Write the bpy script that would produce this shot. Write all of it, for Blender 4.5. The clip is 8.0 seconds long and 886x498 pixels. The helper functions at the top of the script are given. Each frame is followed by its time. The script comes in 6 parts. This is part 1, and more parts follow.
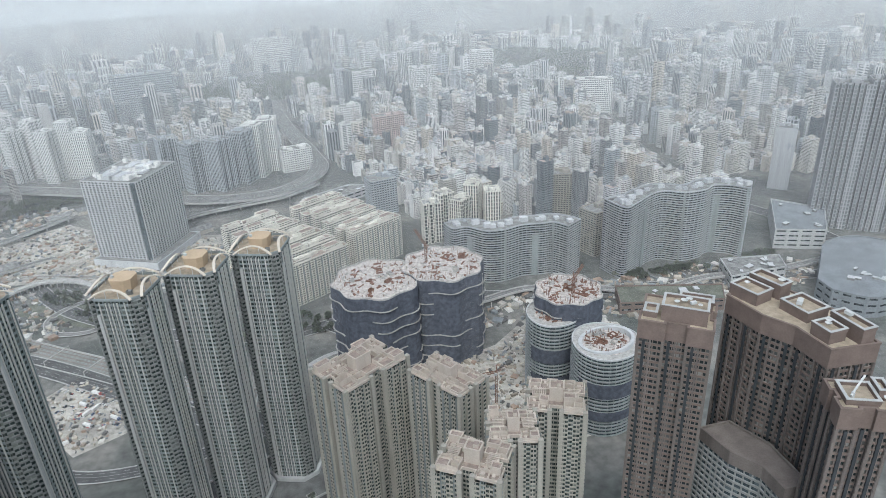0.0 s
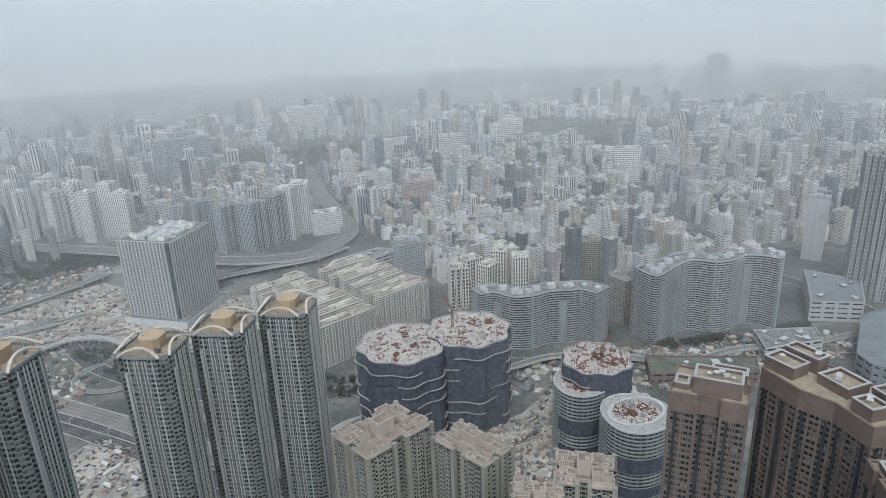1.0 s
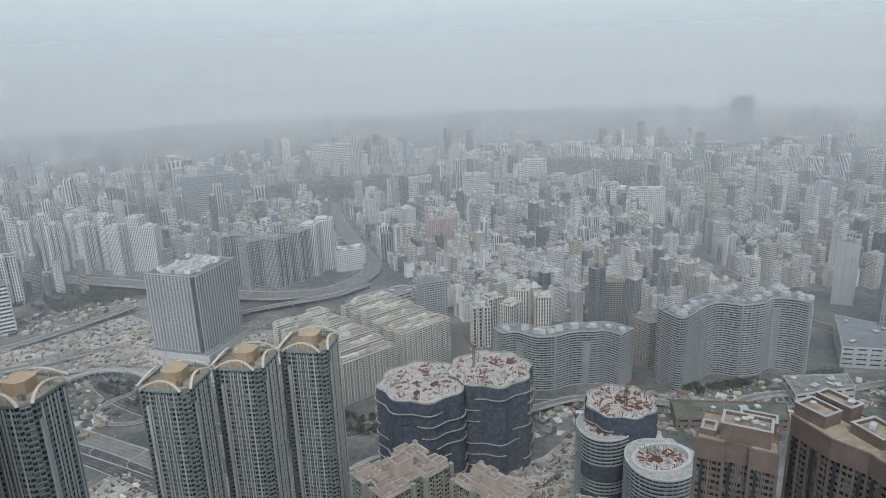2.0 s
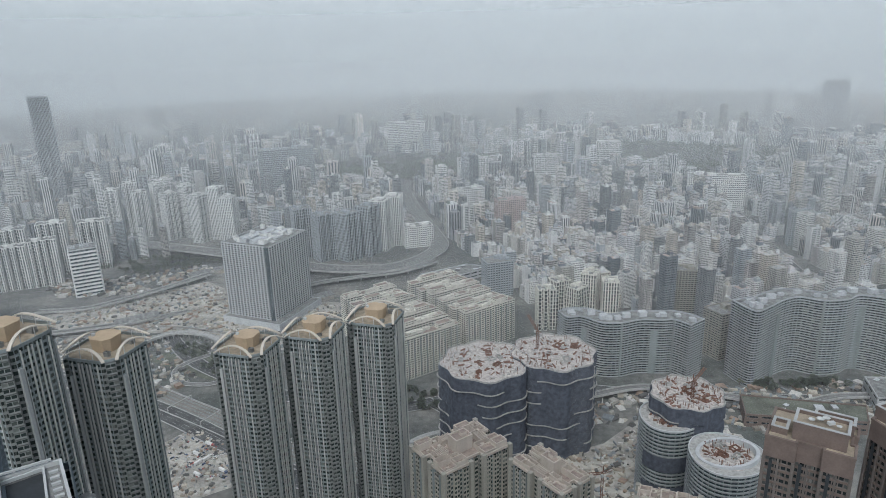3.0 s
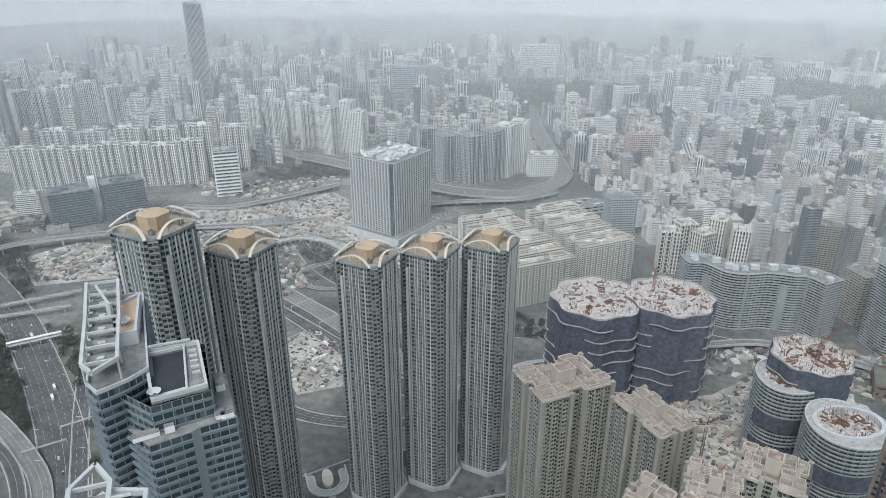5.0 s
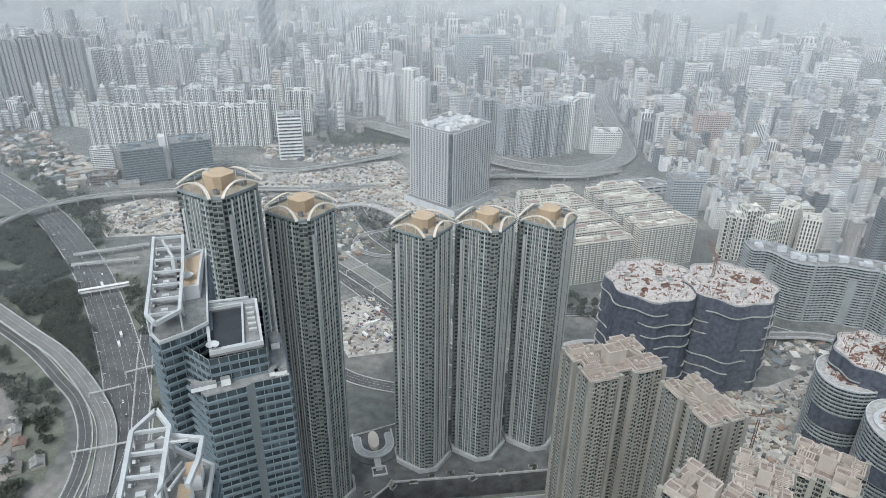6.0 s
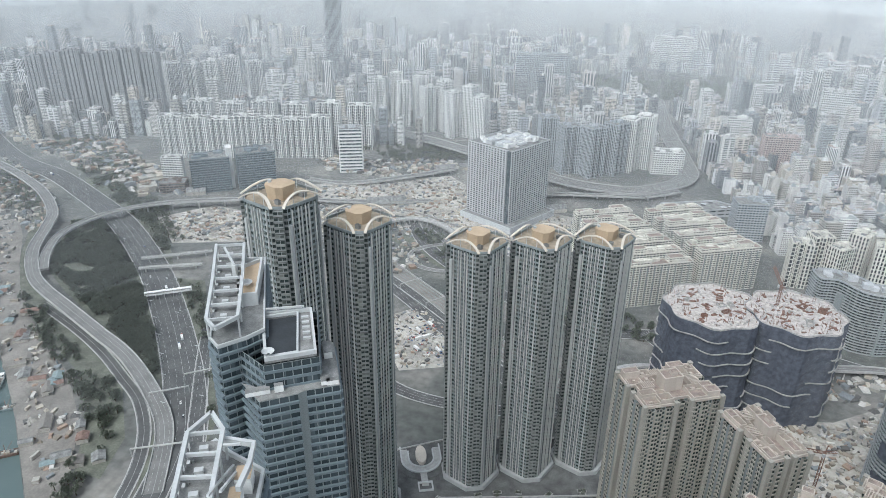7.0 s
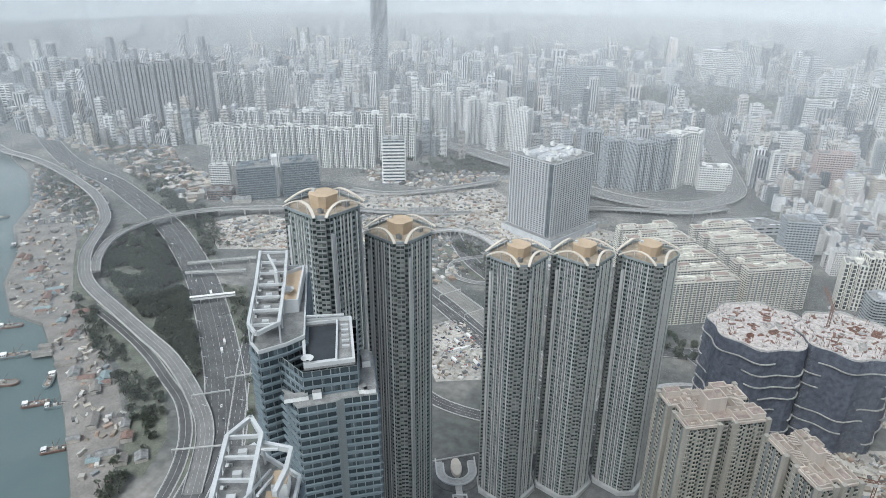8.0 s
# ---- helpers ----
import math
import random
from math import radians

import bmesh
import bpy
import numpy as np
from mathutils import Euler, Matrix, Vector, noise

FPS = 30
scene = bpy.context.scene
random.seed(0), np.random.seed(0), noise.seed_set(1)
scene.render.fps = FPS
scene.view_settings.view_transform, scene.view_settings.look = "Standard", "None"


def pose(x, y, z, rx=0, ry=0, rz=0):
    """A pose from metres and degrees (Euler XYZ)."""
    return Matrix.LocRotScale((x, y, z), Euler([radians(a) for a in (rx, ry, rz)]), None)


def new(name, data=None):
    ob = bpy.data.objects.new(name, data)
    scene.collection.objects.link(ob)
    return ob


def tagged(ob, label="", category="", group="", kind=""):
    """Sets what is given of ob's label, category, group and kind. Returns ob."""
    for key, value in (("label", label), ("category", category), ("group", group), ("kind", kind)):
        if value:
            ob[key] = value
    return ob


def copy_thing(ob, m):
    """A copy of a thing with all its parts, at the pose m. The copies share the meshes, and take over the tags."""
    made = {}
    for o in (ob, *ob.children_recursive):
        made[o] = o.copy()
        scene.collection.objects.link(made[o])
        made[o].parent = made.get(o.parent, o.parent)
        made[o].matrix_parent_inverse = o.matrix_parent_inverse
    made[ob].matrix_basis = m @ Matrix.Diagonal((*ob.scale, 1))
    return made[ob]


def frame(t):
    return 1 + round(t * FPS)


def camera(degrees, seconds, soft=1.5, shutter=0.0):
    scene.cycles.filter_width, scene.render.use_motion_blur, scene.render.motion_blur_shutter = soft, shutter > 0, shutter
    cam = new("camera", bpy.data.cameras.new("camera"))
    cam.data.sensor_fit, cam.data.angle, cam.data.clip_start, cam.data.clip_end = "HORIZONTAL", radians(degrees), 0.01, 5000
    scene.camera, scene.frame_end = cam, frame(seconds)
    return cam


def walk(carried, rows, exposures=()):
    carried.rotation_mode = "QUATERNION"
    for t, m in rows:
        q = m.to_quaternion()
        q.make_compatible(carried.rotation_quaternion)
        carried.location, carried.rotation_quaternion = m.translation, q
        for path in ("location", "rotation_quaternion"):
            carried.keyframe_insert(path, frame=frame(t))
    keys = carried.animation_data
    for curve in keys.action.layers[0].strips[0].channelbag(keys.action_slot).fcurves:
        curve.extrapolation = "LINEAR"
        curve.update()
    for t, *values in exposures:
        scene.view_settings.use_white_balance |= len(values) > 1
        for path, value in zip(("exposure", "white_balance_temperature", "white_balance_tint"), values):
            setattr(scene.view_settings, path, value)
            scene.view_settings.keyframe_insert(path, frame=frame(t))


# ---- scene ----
# camera: turns on one spot behind a high window, 390 m over the streets
cam = camera(66.86, 8.0, soft=0.65)
EYE = 390.0
ROWS = [
    (0.0, -14.99, -25.21, 2.33),
    (0.5, -13.72, -22.36, 2.53),
    (1.0, -12.43, -19.58, 2.21),
    (1.5, -11.50, -16.97, 1.96),
    (1.7, -11.21, -16.25, 1.97),
    (2.8, -5.60, -17.06, 1.66),
    (3.0, -4.15, -17.83, 1.44),
    (3.5, -0.44, -20.11, 1.15),
    (4.0, 2.05, -21.75, 0.35),
    (4.2, 3.55, -22.30, 0.22),
    (5.3, 8.33, -25.11, -0.52),
    (5.5, 9.20, -26.02, -1.34),
    (6.0, 12.71, -26.40, -0.78),
    (6.5, 15.88, -26.04, -0.41),
    (7.0, 17.78, -25.11, -0.59),
    (7.5, 19.61, -24.17, -0.36),
    (8.0, 21.43, -24.15, -0.35),
]
STOPS = [(0.0, 0.05), (0.7, -0.16), (1.5, -0.44), (3.0, -0.5), (3.5, -0.44), (4.0, -0.32), (5.5, 0.04), (6.5, 0.1), (8.0, 0.14)]
walk(cam, [(t, pose(0, 0, EYE, 90 + pitch, roll, yaw)) for t, yaw, pitch, roll in ROWS], [(t, e, 5750, 4) for t, e in STOPS])

# ---- light: an overcast, misty noon ----
SUN_EL, SUN_AZ = 55.0, 200.0
world = bpy.data.worlds.new("overcast_sky")
scene.world = world
world.use_nodes = True
wn = world.node_tree
wn.nodes.clear()
sky = wn.nodes.new("ShaderNodeTexSky")
sky.sky_type, sky.sun_disc = "NISHITA", False
sky.sun_elevation, sky.sun_rotation = radians(SUN_EL), radians(SUN_AZ)
sky.air_density, sky.dust_density, sky.ozone_density = 1.0, 6.0, 1.0
grey = wn.nodes.new("ShaderNodeHueSaturation")
grey.inputs["Saturation"].default_value = 0.45
bg = wn.nodes.new("ShaderNodeBackground")
bg.inputs["Strength"].default_value = 0.15
wout = wn.nodes.new("ShaderNodeOutputWorld")
wn.links.new(sky.outputs["Color"], grey.inputs["Color"])
wn.links.new(grey.outputs["Color"], bg.inputs["Color"])
wn.links.new(bg.outputs["Background"], wout.inputs["Surface"])
sun_data = bpy.data.lights.new("sun", "SUN")
sun_data.energy, sun_data.angle, sun_data.color = 0.9, radians(25), (1.0, 0.97, 0.93)
sun = new("sun", sun_data)
sun.matrix_world = pose(0, 0, 900, 90 - SUN_EL, 0, 180 - SUN_AZ)


# ---- materials ----
def material(name, rough=0.8, metal=0.0, spec=0.4):
    m = bpy.data.materials.new(name)
    m.use_nodes = True
    b = m.node_tree.nodes["Principled BSDF"]
    b.inputs["Roughness"].default_value, b.inputs["Metallic"].default_value = rough, metal
    b.inputs["Specular IOR Level"].default_value = spec
    return m, m.node_tree.nodes, m.node_tree.links, b


def mixed(nt, ln, kind, fac, a, b):
    mx = nt.new("ShaderNodeMix")
    mx.data_type, mx.blend_type = "RGBA", kind
    for sock, v in ((mx.inputs["Factor"], fac), (mx.inputs["A"], a), (mx.inputs["B"], b)):
        if hasattr(v, "is_output"):
            ln.new(v, sock)
        elif isinstance(v, (int, float)):
            sock.default_value = v
        else:
            sock.default_value = (*v, 1)
    return mx.outputs["Result"]


def noisy(nt, ln, scale, coord="Object", detail=4.0, stretch=(1, 1, 1)):
    tc = nt.new("ShaderNodeTexCoord")
    mp = nt.new("ShaderNodeMapping")
    mp.inputs["Scale"].default_value = stretch
    nz = nt.new("ShaderNodeTexNoise")
    nz.inputs["Scale"].default_value, nz.inputs["Detail"].default_value = scale, detail
    ln.new(tc.outputs[coord], mp.inputs["Vector"])
    ln.new(mp.outputs["Vector"], nz.inputs["Vector"])
    return nz.outputs["Fac"]


def ramped(nt, ln, fac, stops, constant=False):
    r = nt.new("ShaderNodeValToRGB")
    r.color_ramp.interpolation = "CONSTANT" if constant else "LINEAR"
    while len(r.color_ramp.elements) < len(stops):
        r.color_ramp.elements.new(0.5)
    for e, (pos, col) in zip(r.color_ramp.elements, stops):
        e.position, e.color = pos, (*col, 1)
    ln.new(fac, r.inputs["Fac"])
    return r.outputs["Color"]


def bumped(nt, ln, b, fac, strength=0.3, dist=0.1):
    bp = nt.new("ShaderNodeBump")
    bp.inputs["Strength"].default_value, bp.inputs["Distance"].default_value = strength, dist
    ln.new(fac, bp.inputs["Height"])
    ln.new(bp.outputs["Normal"], b.inputs["Normal"])


def plain(name, col, rough=0.8, metal=0.0, vary=0.25, scale=0.15, streak=False, spec=0.3):
    """One colour with stains at two scales; streak: rain runs down the wall."""
    m, nt, ln, b = material(name, rough, metal, spec)
    n1 = noisy(nt, ln, scale, stretch=(1, 1, 0.12) if streak else (1, 1, 1))
    n2 = noisy(nt, ln, scale * 9)
    c1 = mixed(nt, ln, "MULTIPLY", 1.0, col, ramped(nt, ln, n1, [(0.3, (1 - vary,) * 3), (0.65, (1 + vary * 0.3,) * 3)]))
    c2 = mixed(nt, ln, "MULTIPLY", 1.0, c1, ramped(nt, ln, n2, [(0.3, (1 - vary * 0.6,) * 3), (0.7, (1.05,) * 3)]))
    ln.new(c2, b.inputs["Base Color"])
    bumped(nt, ln, b, n2, 0.25, 0.15)
    return m


def painted(name, palette, rough=0.85, by="object"):
    """Walls whose paint differs from house to house."""
    m, nt, ln, b = material(name, rough)
    if by == "object":
        rnd = nt.new("ShaderNodeObjectInfo").outputs["Random"]
    else:
        at = nt.new("ShaderNodeAttribute")
        at.attribute_name = "tone"
        rnd = at.outputs["Fac"]
    stops = [(i / len(palette), c) for i, c in enumerate(palette)]
    base = ramped(nt, ln, rnd, stops, True)
    n1 = noisy(nt, ln, 0.09, stretch=(1, 1, 0.15))
    n2 = noisy(nt, ln, 0.9)
    c1 = mixed(nt, ln, "MULTIPLY", 1.0, base, ramped(nt, ln, n1, [(0.3, (0.74, 0.74, 0.75)), (0.62, (1.05, 1.04, 1.02))]))
    c2 = mixed(nt, ln, "MULTIPLY", 1.0, c1, ramped(nt, ln, n2, [(0.3, (0.85,) * 3), (0.7, (1.04,) * 3)]))
    ln.new(c2, b.inputs["Base Color"])
    return m


def glazing(name, dark, pale, share=0.25, rough=0.12, cell=(0.36, 0.36, 0.33)):
    """Window glass before dim rooms; some windows have drawn curtains."""
    m, nt, ln, b = material(name, rough, 0.0, 0.6)
    tc = nt.new("ShaderNodeTexCoord")
    mp = nt.new("ShaderNodeVectorMath")
    mp.operation = "MULTIPLY"
    mp.inputs[1].default_value = cell
    fl = nt.new("ShaderNodeVectorMath")
    fl.operation = "FLOOR"
    wn_ = nt.new("ShaderNodeTexWhiteNoise")
    wn_.noise_dimensions = "4D"
    ln.new(tc.outputs["Object"], mp.inputs[0])
    ln.new(mp.outputs["Vector"], fl.inputs[0])
    ln.new(fl.outputs["Vector"], wn_.inputs["Vector"])
    ln.new(nt.new("ShaderNodeObjectInfo").outputs["Random"], wn_.inputs["W"])
    mid = tuple(d * 0.6 + p * 0.4 for d, p in zip(dark, pale))
    c = ramped(nt, ln, wn_.outputs["Value"], [(0.0, dark), (1 - share * 1.6, mid), (1 - share * 0.5, pale)], True)
    ln.new(c, b.inputs["Base Color"])
    return m


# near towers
# tower cladding; elsewhere the same grey paints recess and slot shade
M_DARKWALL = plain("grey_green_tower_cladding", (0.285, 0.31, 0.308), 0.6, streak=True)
M_BEIGEBAY = plain("beige_grey_tile", (0.27, 0.275, 0.265), 0.75, streak=True)
M_FIN = plain("pale_fin_paint", (0.60, 0.59, 0.56), 0.55, vary=0.12, streak=True)
M_PIER = plain("grey_pier_tile", (0.45, 0.45, 0.44), 0.7, vary=0.15, streak=True)
M_TAN = plain("tan_roof_tile", (0.50, 0.385, 0.265), 0.8, vary=0.12)
M_DECK = plain("roof_deck_concrete", (0.29, 0.287, 0.275), 0.9, vary=0.45, scale=0.2)
M_GLASS = glazing("tinted_window_glass", (0.03, 0.038, 0.04), (0.24, 0.24, 0.22), 0.2)
M_GREENGLASS = glazing("green_tinted_glass", (0.042, 0.054, 0.051), (0.2, 0.21, 0.19), 0.25)
M_BLUEGLASS = glazing("blue_green_curtain_wall", (0.05, 0.066, 0.074), (0.12, 0.145, 0.157), 0.35, 0.1)
M_BLUEBAND = plain("blue_grey_spandrel", (0.18, 0.215, 0.235), 0.4, vary=0.15)
M_BAND = plain("grey_floor_band", (0.34, 0.35, 0.355), 0.7, vary=0.25)
M_SLATE = plain("blue_grey_roof_sheet", (0.235, 0.25, 0.265), 0.7, vary=0.2, scale=0.05)
M_STEEL = plain("white_painted_steel", (0.52, 0.525, 0.515), 0.5, vary=0.1)
M_RIB = plain("cream_painted_rib", (0.60, 0.54, 0.46), 0.7, vary=0.12)
M_TANDECK = plain("tan_grey_roof_deck", (0.40, 0.335, 0.255), 0.9, vary=0.3, scale=0.3)
M_PALECREAM = plain("pale_cream_tile", (0.50, 0.44, 0.38), 0.8, vary=0.15, streak=True)
M_CREAM = plain("cream_mosaic_tile", (0.37, 0.35, 0.305), 0.8, vary=0.2, streak=True)
M_PODIUM = plain("dark_podium_paving", (0.16, 0.16, 0.155), 0.9, vary=0.4, scale=0.12)
# near-black that paints deep shade in the roof court and wall slots
M_DEEPSHADE = plain("painted_deep_shade", (0.05, 0.055, 0.06), 0.7)
M_CREAMROOF = plain("cream_roof_screed", (0.33, 0.268, 0.232), 0.9, vary=0.35, scale=0.3)
M_BROWN = plain("red_brown_tile", (0.18, 0.155, 0.14), 0.75, vary=0.25, streak=True)
M_BROWNTRIM = plain("rust_parapet_tile", (0.19, 0.145, 0.125), 0.75, vary=0.2)
M_NET = plain("dark_blue_scaffold_net", (0.112, 0.122, 0.15), 0.9, vary=0.35, scale=0.25)
M_SLABEDGE = plain("raw_slab_concrete", (0.46, 0.445, 0.42), 0.9, vary=0.3, scale=0.4)
M_PINKDECK = plain("fresh_formwork_deck", (0.58, 0.53, 0.49), 0.9, vary=0.4, scale=0.35)
M_REBAR = plain("rusty_formwork_timber", (0.24, 0.14, 0.105), 0.9, vary=0.4, scale=0.5)
M_WHITE = plain("white_wall_paint", (0.78, 0.77, 0.74), 0.8, vary=0.15, streak=True)
M_GREYBLUE = plain("blue_grey_wall_tile", (0.42, 0.44, 0.455), 0.7, vary=0.15, streak=True)
M_PALEWALL = plain("pale_grey_wall_tile", (0.54, 0.545, 0.55), 0.75, vary=0.15, streak=True)
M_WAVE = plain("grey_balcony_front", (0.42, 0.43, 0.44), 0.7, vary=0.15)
M_HOUSES = painted("house_paint", [(0.72, 0.71, 0.68), (0.55, 0.53, 0.49), (0.80, 0.79, 0.77), (0.32, 0.33, 0.34), (0.66, 0.61, 0.54), (0.48, 0.51, 0.53), (0.82, 0.82, 0.81), (0.60, 0.57, 0.55), (0.24, 0.26, 0.28), (0.72, 0.72, 0.73), (0.46, 0.44, 0.42), (0.78, 0.76, 0.72)])
# the house palette again, lightened: distance haze is painted into far walls
M_FARHOUSES = painted("hazed_house_paint", [(0.74, 0.74, 0.72), (0.52, 0.50, 0.47), (0.82, 0.82, 0.81), (0.36, 0.37, 0.39), (0.74, 0.69, 0.63), (0.56, 0.58, 0.61), (0.84, 0.84, 0.84), (0.28, 0.30, 0.32), (0.66, 0.65, 0.63), (0.78, 0.77, 0.75)], by="tone")
M_HOUSEGLASS = glazing("house_window_glass", (0.03, 0.036, 0.04), (0.2, 0.21, 0.21), 0.2, 0.25)
# far panes: paler than near glass, haze mixed into the colour
M_FARGLASS = plain("hazed_window_glass", (0.10, 0.112, 0.12), 0.3)
M_ROOFS = painted("flat_roof_screed", [(0.48, 0.47, 0.45), (0.40, 0.39, 0.37), (0.56, 0.55, 0.53), (0.36, 0.38, 0.37), (0.46, 0.38, 0.34), (0.5, 0.5, 0.5)])
# ground
M_ASPHALT = plain("worn_asphalt", (0.12, 0.12, 0.118), 0.9, vary=0.3, scale=0.05)
M_ROADPALE = plain("concrete_carriageway", (0.215, 0.21, 0.2), 0.9, vary=0.2, scale=0.08)
M_PARAPET = plain("concrete_parapet", (0.46, 0.45, 0.43), 0.9, vary=0.2, scale=0.3)
M_LINE = plain("white_road_paint", (0.5, 0.5, 0.48), 0.8, vary=0.2)
M_SAND = plain("bare_site_soil", (0.50, 0.47, 0.42), 0.95, vary=0.45, scale=0.03)
M_QUAY = plain("dusty_quay_concrete", (0.27, 0.25, 0.225), 0.95, vary=0.3, scale=0.05)
M_GRASS = plain("dry_verge_grass", (0.175, 0.18, 0.145), 0.95, vary=0.4, scale=0.06)
M_LEAF = plain("subtropical_foliage", (0.12, 0.132, 0.108), 0.8, vary=0.5, scale=0.25)
# thin leaves let part of the light through
leaf_nodes, leaf_links = M_LEAF.node_tree.nodes, M_LEAF.node_tree.links
leaf_light, leaf_mix = leaf_nodes.new("ShaderNodeBsdfTranslucent"), leaf_nodes.new("ShaderNodeMixShader")
leaf_light.inputs["Color"].default_value = (0.34, 0.37, 0.28, 1)
leaf_mix.inputs["Fac"].default_value = 0.5
leaf_links.new(leaf_nodes["Principled BSDF"].outputs[0], leaf_mix.inputs[1])
leaf_links.new(leaf_light.outputs[0], leaf_mix.inputs[2])
leaf_links.new(leaf_mix.outputs[0], leaf_nodes["Material Output"].inputs["Surface"])
M_BARK = plain("grey_bark", (0.14, 0.11, 0.085), 0.9)
M_RUBBLE = painted("site_clutter", [(0.50, 0.47, 0.42), (0.32, 0.28, 0.23), (0.62, 0.60, 0.56), (0.36, 0.27, 0.21), (0.26, 0.28, 0.29), (0.54, 0.49, 0.41), (0.14, 0.135, 0.13), (0.40, 0.38, 0.34)], by="tone")
M_RUST = plain("rust_red_hull", (0.25, 0.17, 0.14), 0.8, vary=0.4, scale=0.4)
M_TEAL = plain("faded_teal_paint", (0.27, 0.33, 0.33), 0.7, vary=0.3)
M_RUBBER = plain("black_rubber", (0.02, 0.02, 0.02), 0.9)
M_CARS = painted("car_paint", [(0.7, 0.7, 0.7), (0.75, 0.74, 0.72), (0.05, 0.05, 0.06), (0.3, 0.3, 0.32), (0.45, 0.08, 0.07), (0.12, 0.16, 0.28), (0.78, 0.77, 0.75)], 0.35)

# ground sheet: streets, dusty lots and scrub
M_LAND, nt, ln, b = material("town_ground", 0.95)
n1 = noisy(nt, ln, 0.012, detail=6)
n2 = noisy(nt, ln, 0.12, detail=5)
c = ramped(nt, ln, n1, [(0.3, (0.085, 0.095, 0.085)), (0.5, (0.15, 0.15, 0.14)), (0.68, (0.26, 0.245, 0.22))])
c = mixed(nt, ln, "MULTIPLY", 1.0, c, ramped(nt, ln, n2, [(0.3, (0.7,) * 3), (0.7, (1.15,) * 3)]))
ln.new(c, b.inputs["Base Color"])
# harbour water
M_WATER, nt, ln, b = material("harbour_water", 0.2, 0.0, 0.3)
n1 = noisy(nt, ln, 0.01)
ln.new(ramped(nt, ln, n1, [(0.3, (0.10, 0.135, 0.135)), (0.7, (0.125, 0.16, 0.155))]), b.inputs["Base Color"])
bumped(nt, ln, b, noisy(nt, ln, 0.35, detail=6), 0.25, 0.3)
# haze sheets: thin veils that the sky lights, standing in for depth haze
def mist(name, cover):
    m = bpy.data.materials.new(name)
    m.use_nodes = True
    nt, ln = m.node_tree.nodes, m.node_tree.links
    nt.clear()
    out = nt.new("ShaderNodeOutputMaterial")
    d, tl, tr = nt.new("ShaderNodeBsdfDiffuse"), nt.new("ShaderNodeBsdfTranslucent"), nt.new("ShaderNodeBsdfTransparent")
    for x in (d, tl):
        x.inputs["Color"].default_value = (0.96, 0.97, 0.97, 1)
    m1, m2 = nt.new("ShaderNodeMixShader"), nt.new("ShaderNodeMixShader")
    # cover drops with height, so the brighter backdrop shows through
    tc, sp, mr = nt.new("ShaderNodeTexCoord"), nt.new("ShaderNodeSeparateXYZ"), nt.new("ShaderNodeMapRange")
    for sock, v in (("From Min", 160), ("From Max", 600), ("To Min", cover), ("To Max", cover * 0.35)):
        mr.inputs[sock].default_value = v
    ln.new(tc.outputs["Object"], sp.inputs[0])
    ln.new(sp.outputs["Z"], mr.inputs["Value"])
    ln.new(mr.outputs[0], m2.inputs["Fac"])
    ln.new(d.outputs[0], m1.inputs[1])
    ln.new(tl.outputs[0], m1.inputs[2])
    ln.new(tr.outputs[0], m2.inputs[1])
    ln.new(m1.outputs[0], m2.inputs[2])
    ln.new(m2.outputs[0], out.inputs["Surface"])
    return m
# far fog, a plain glowing backdrop; haze painted as glow, paler upwards
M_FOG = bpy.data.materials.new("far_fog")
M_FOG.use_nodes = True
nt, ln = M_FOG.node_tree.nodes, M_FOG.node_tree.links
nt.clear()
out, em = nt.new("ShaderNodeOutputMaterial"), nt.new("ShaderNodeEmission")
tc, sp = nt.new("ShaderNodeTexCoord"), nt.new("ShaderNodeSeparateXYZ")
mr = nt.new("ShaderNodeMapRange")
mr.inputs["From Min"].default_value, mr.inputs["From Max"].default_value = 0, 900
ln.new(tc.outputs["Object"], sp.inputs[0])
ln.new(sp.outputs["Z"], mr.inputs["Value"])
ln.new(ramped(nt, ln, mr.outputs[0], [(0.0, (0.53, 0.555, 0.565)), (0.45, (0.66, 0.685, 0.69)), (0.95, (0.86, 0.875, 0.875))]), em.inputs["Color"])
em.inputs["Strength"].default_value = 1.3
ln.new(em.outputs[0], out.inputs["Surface"])


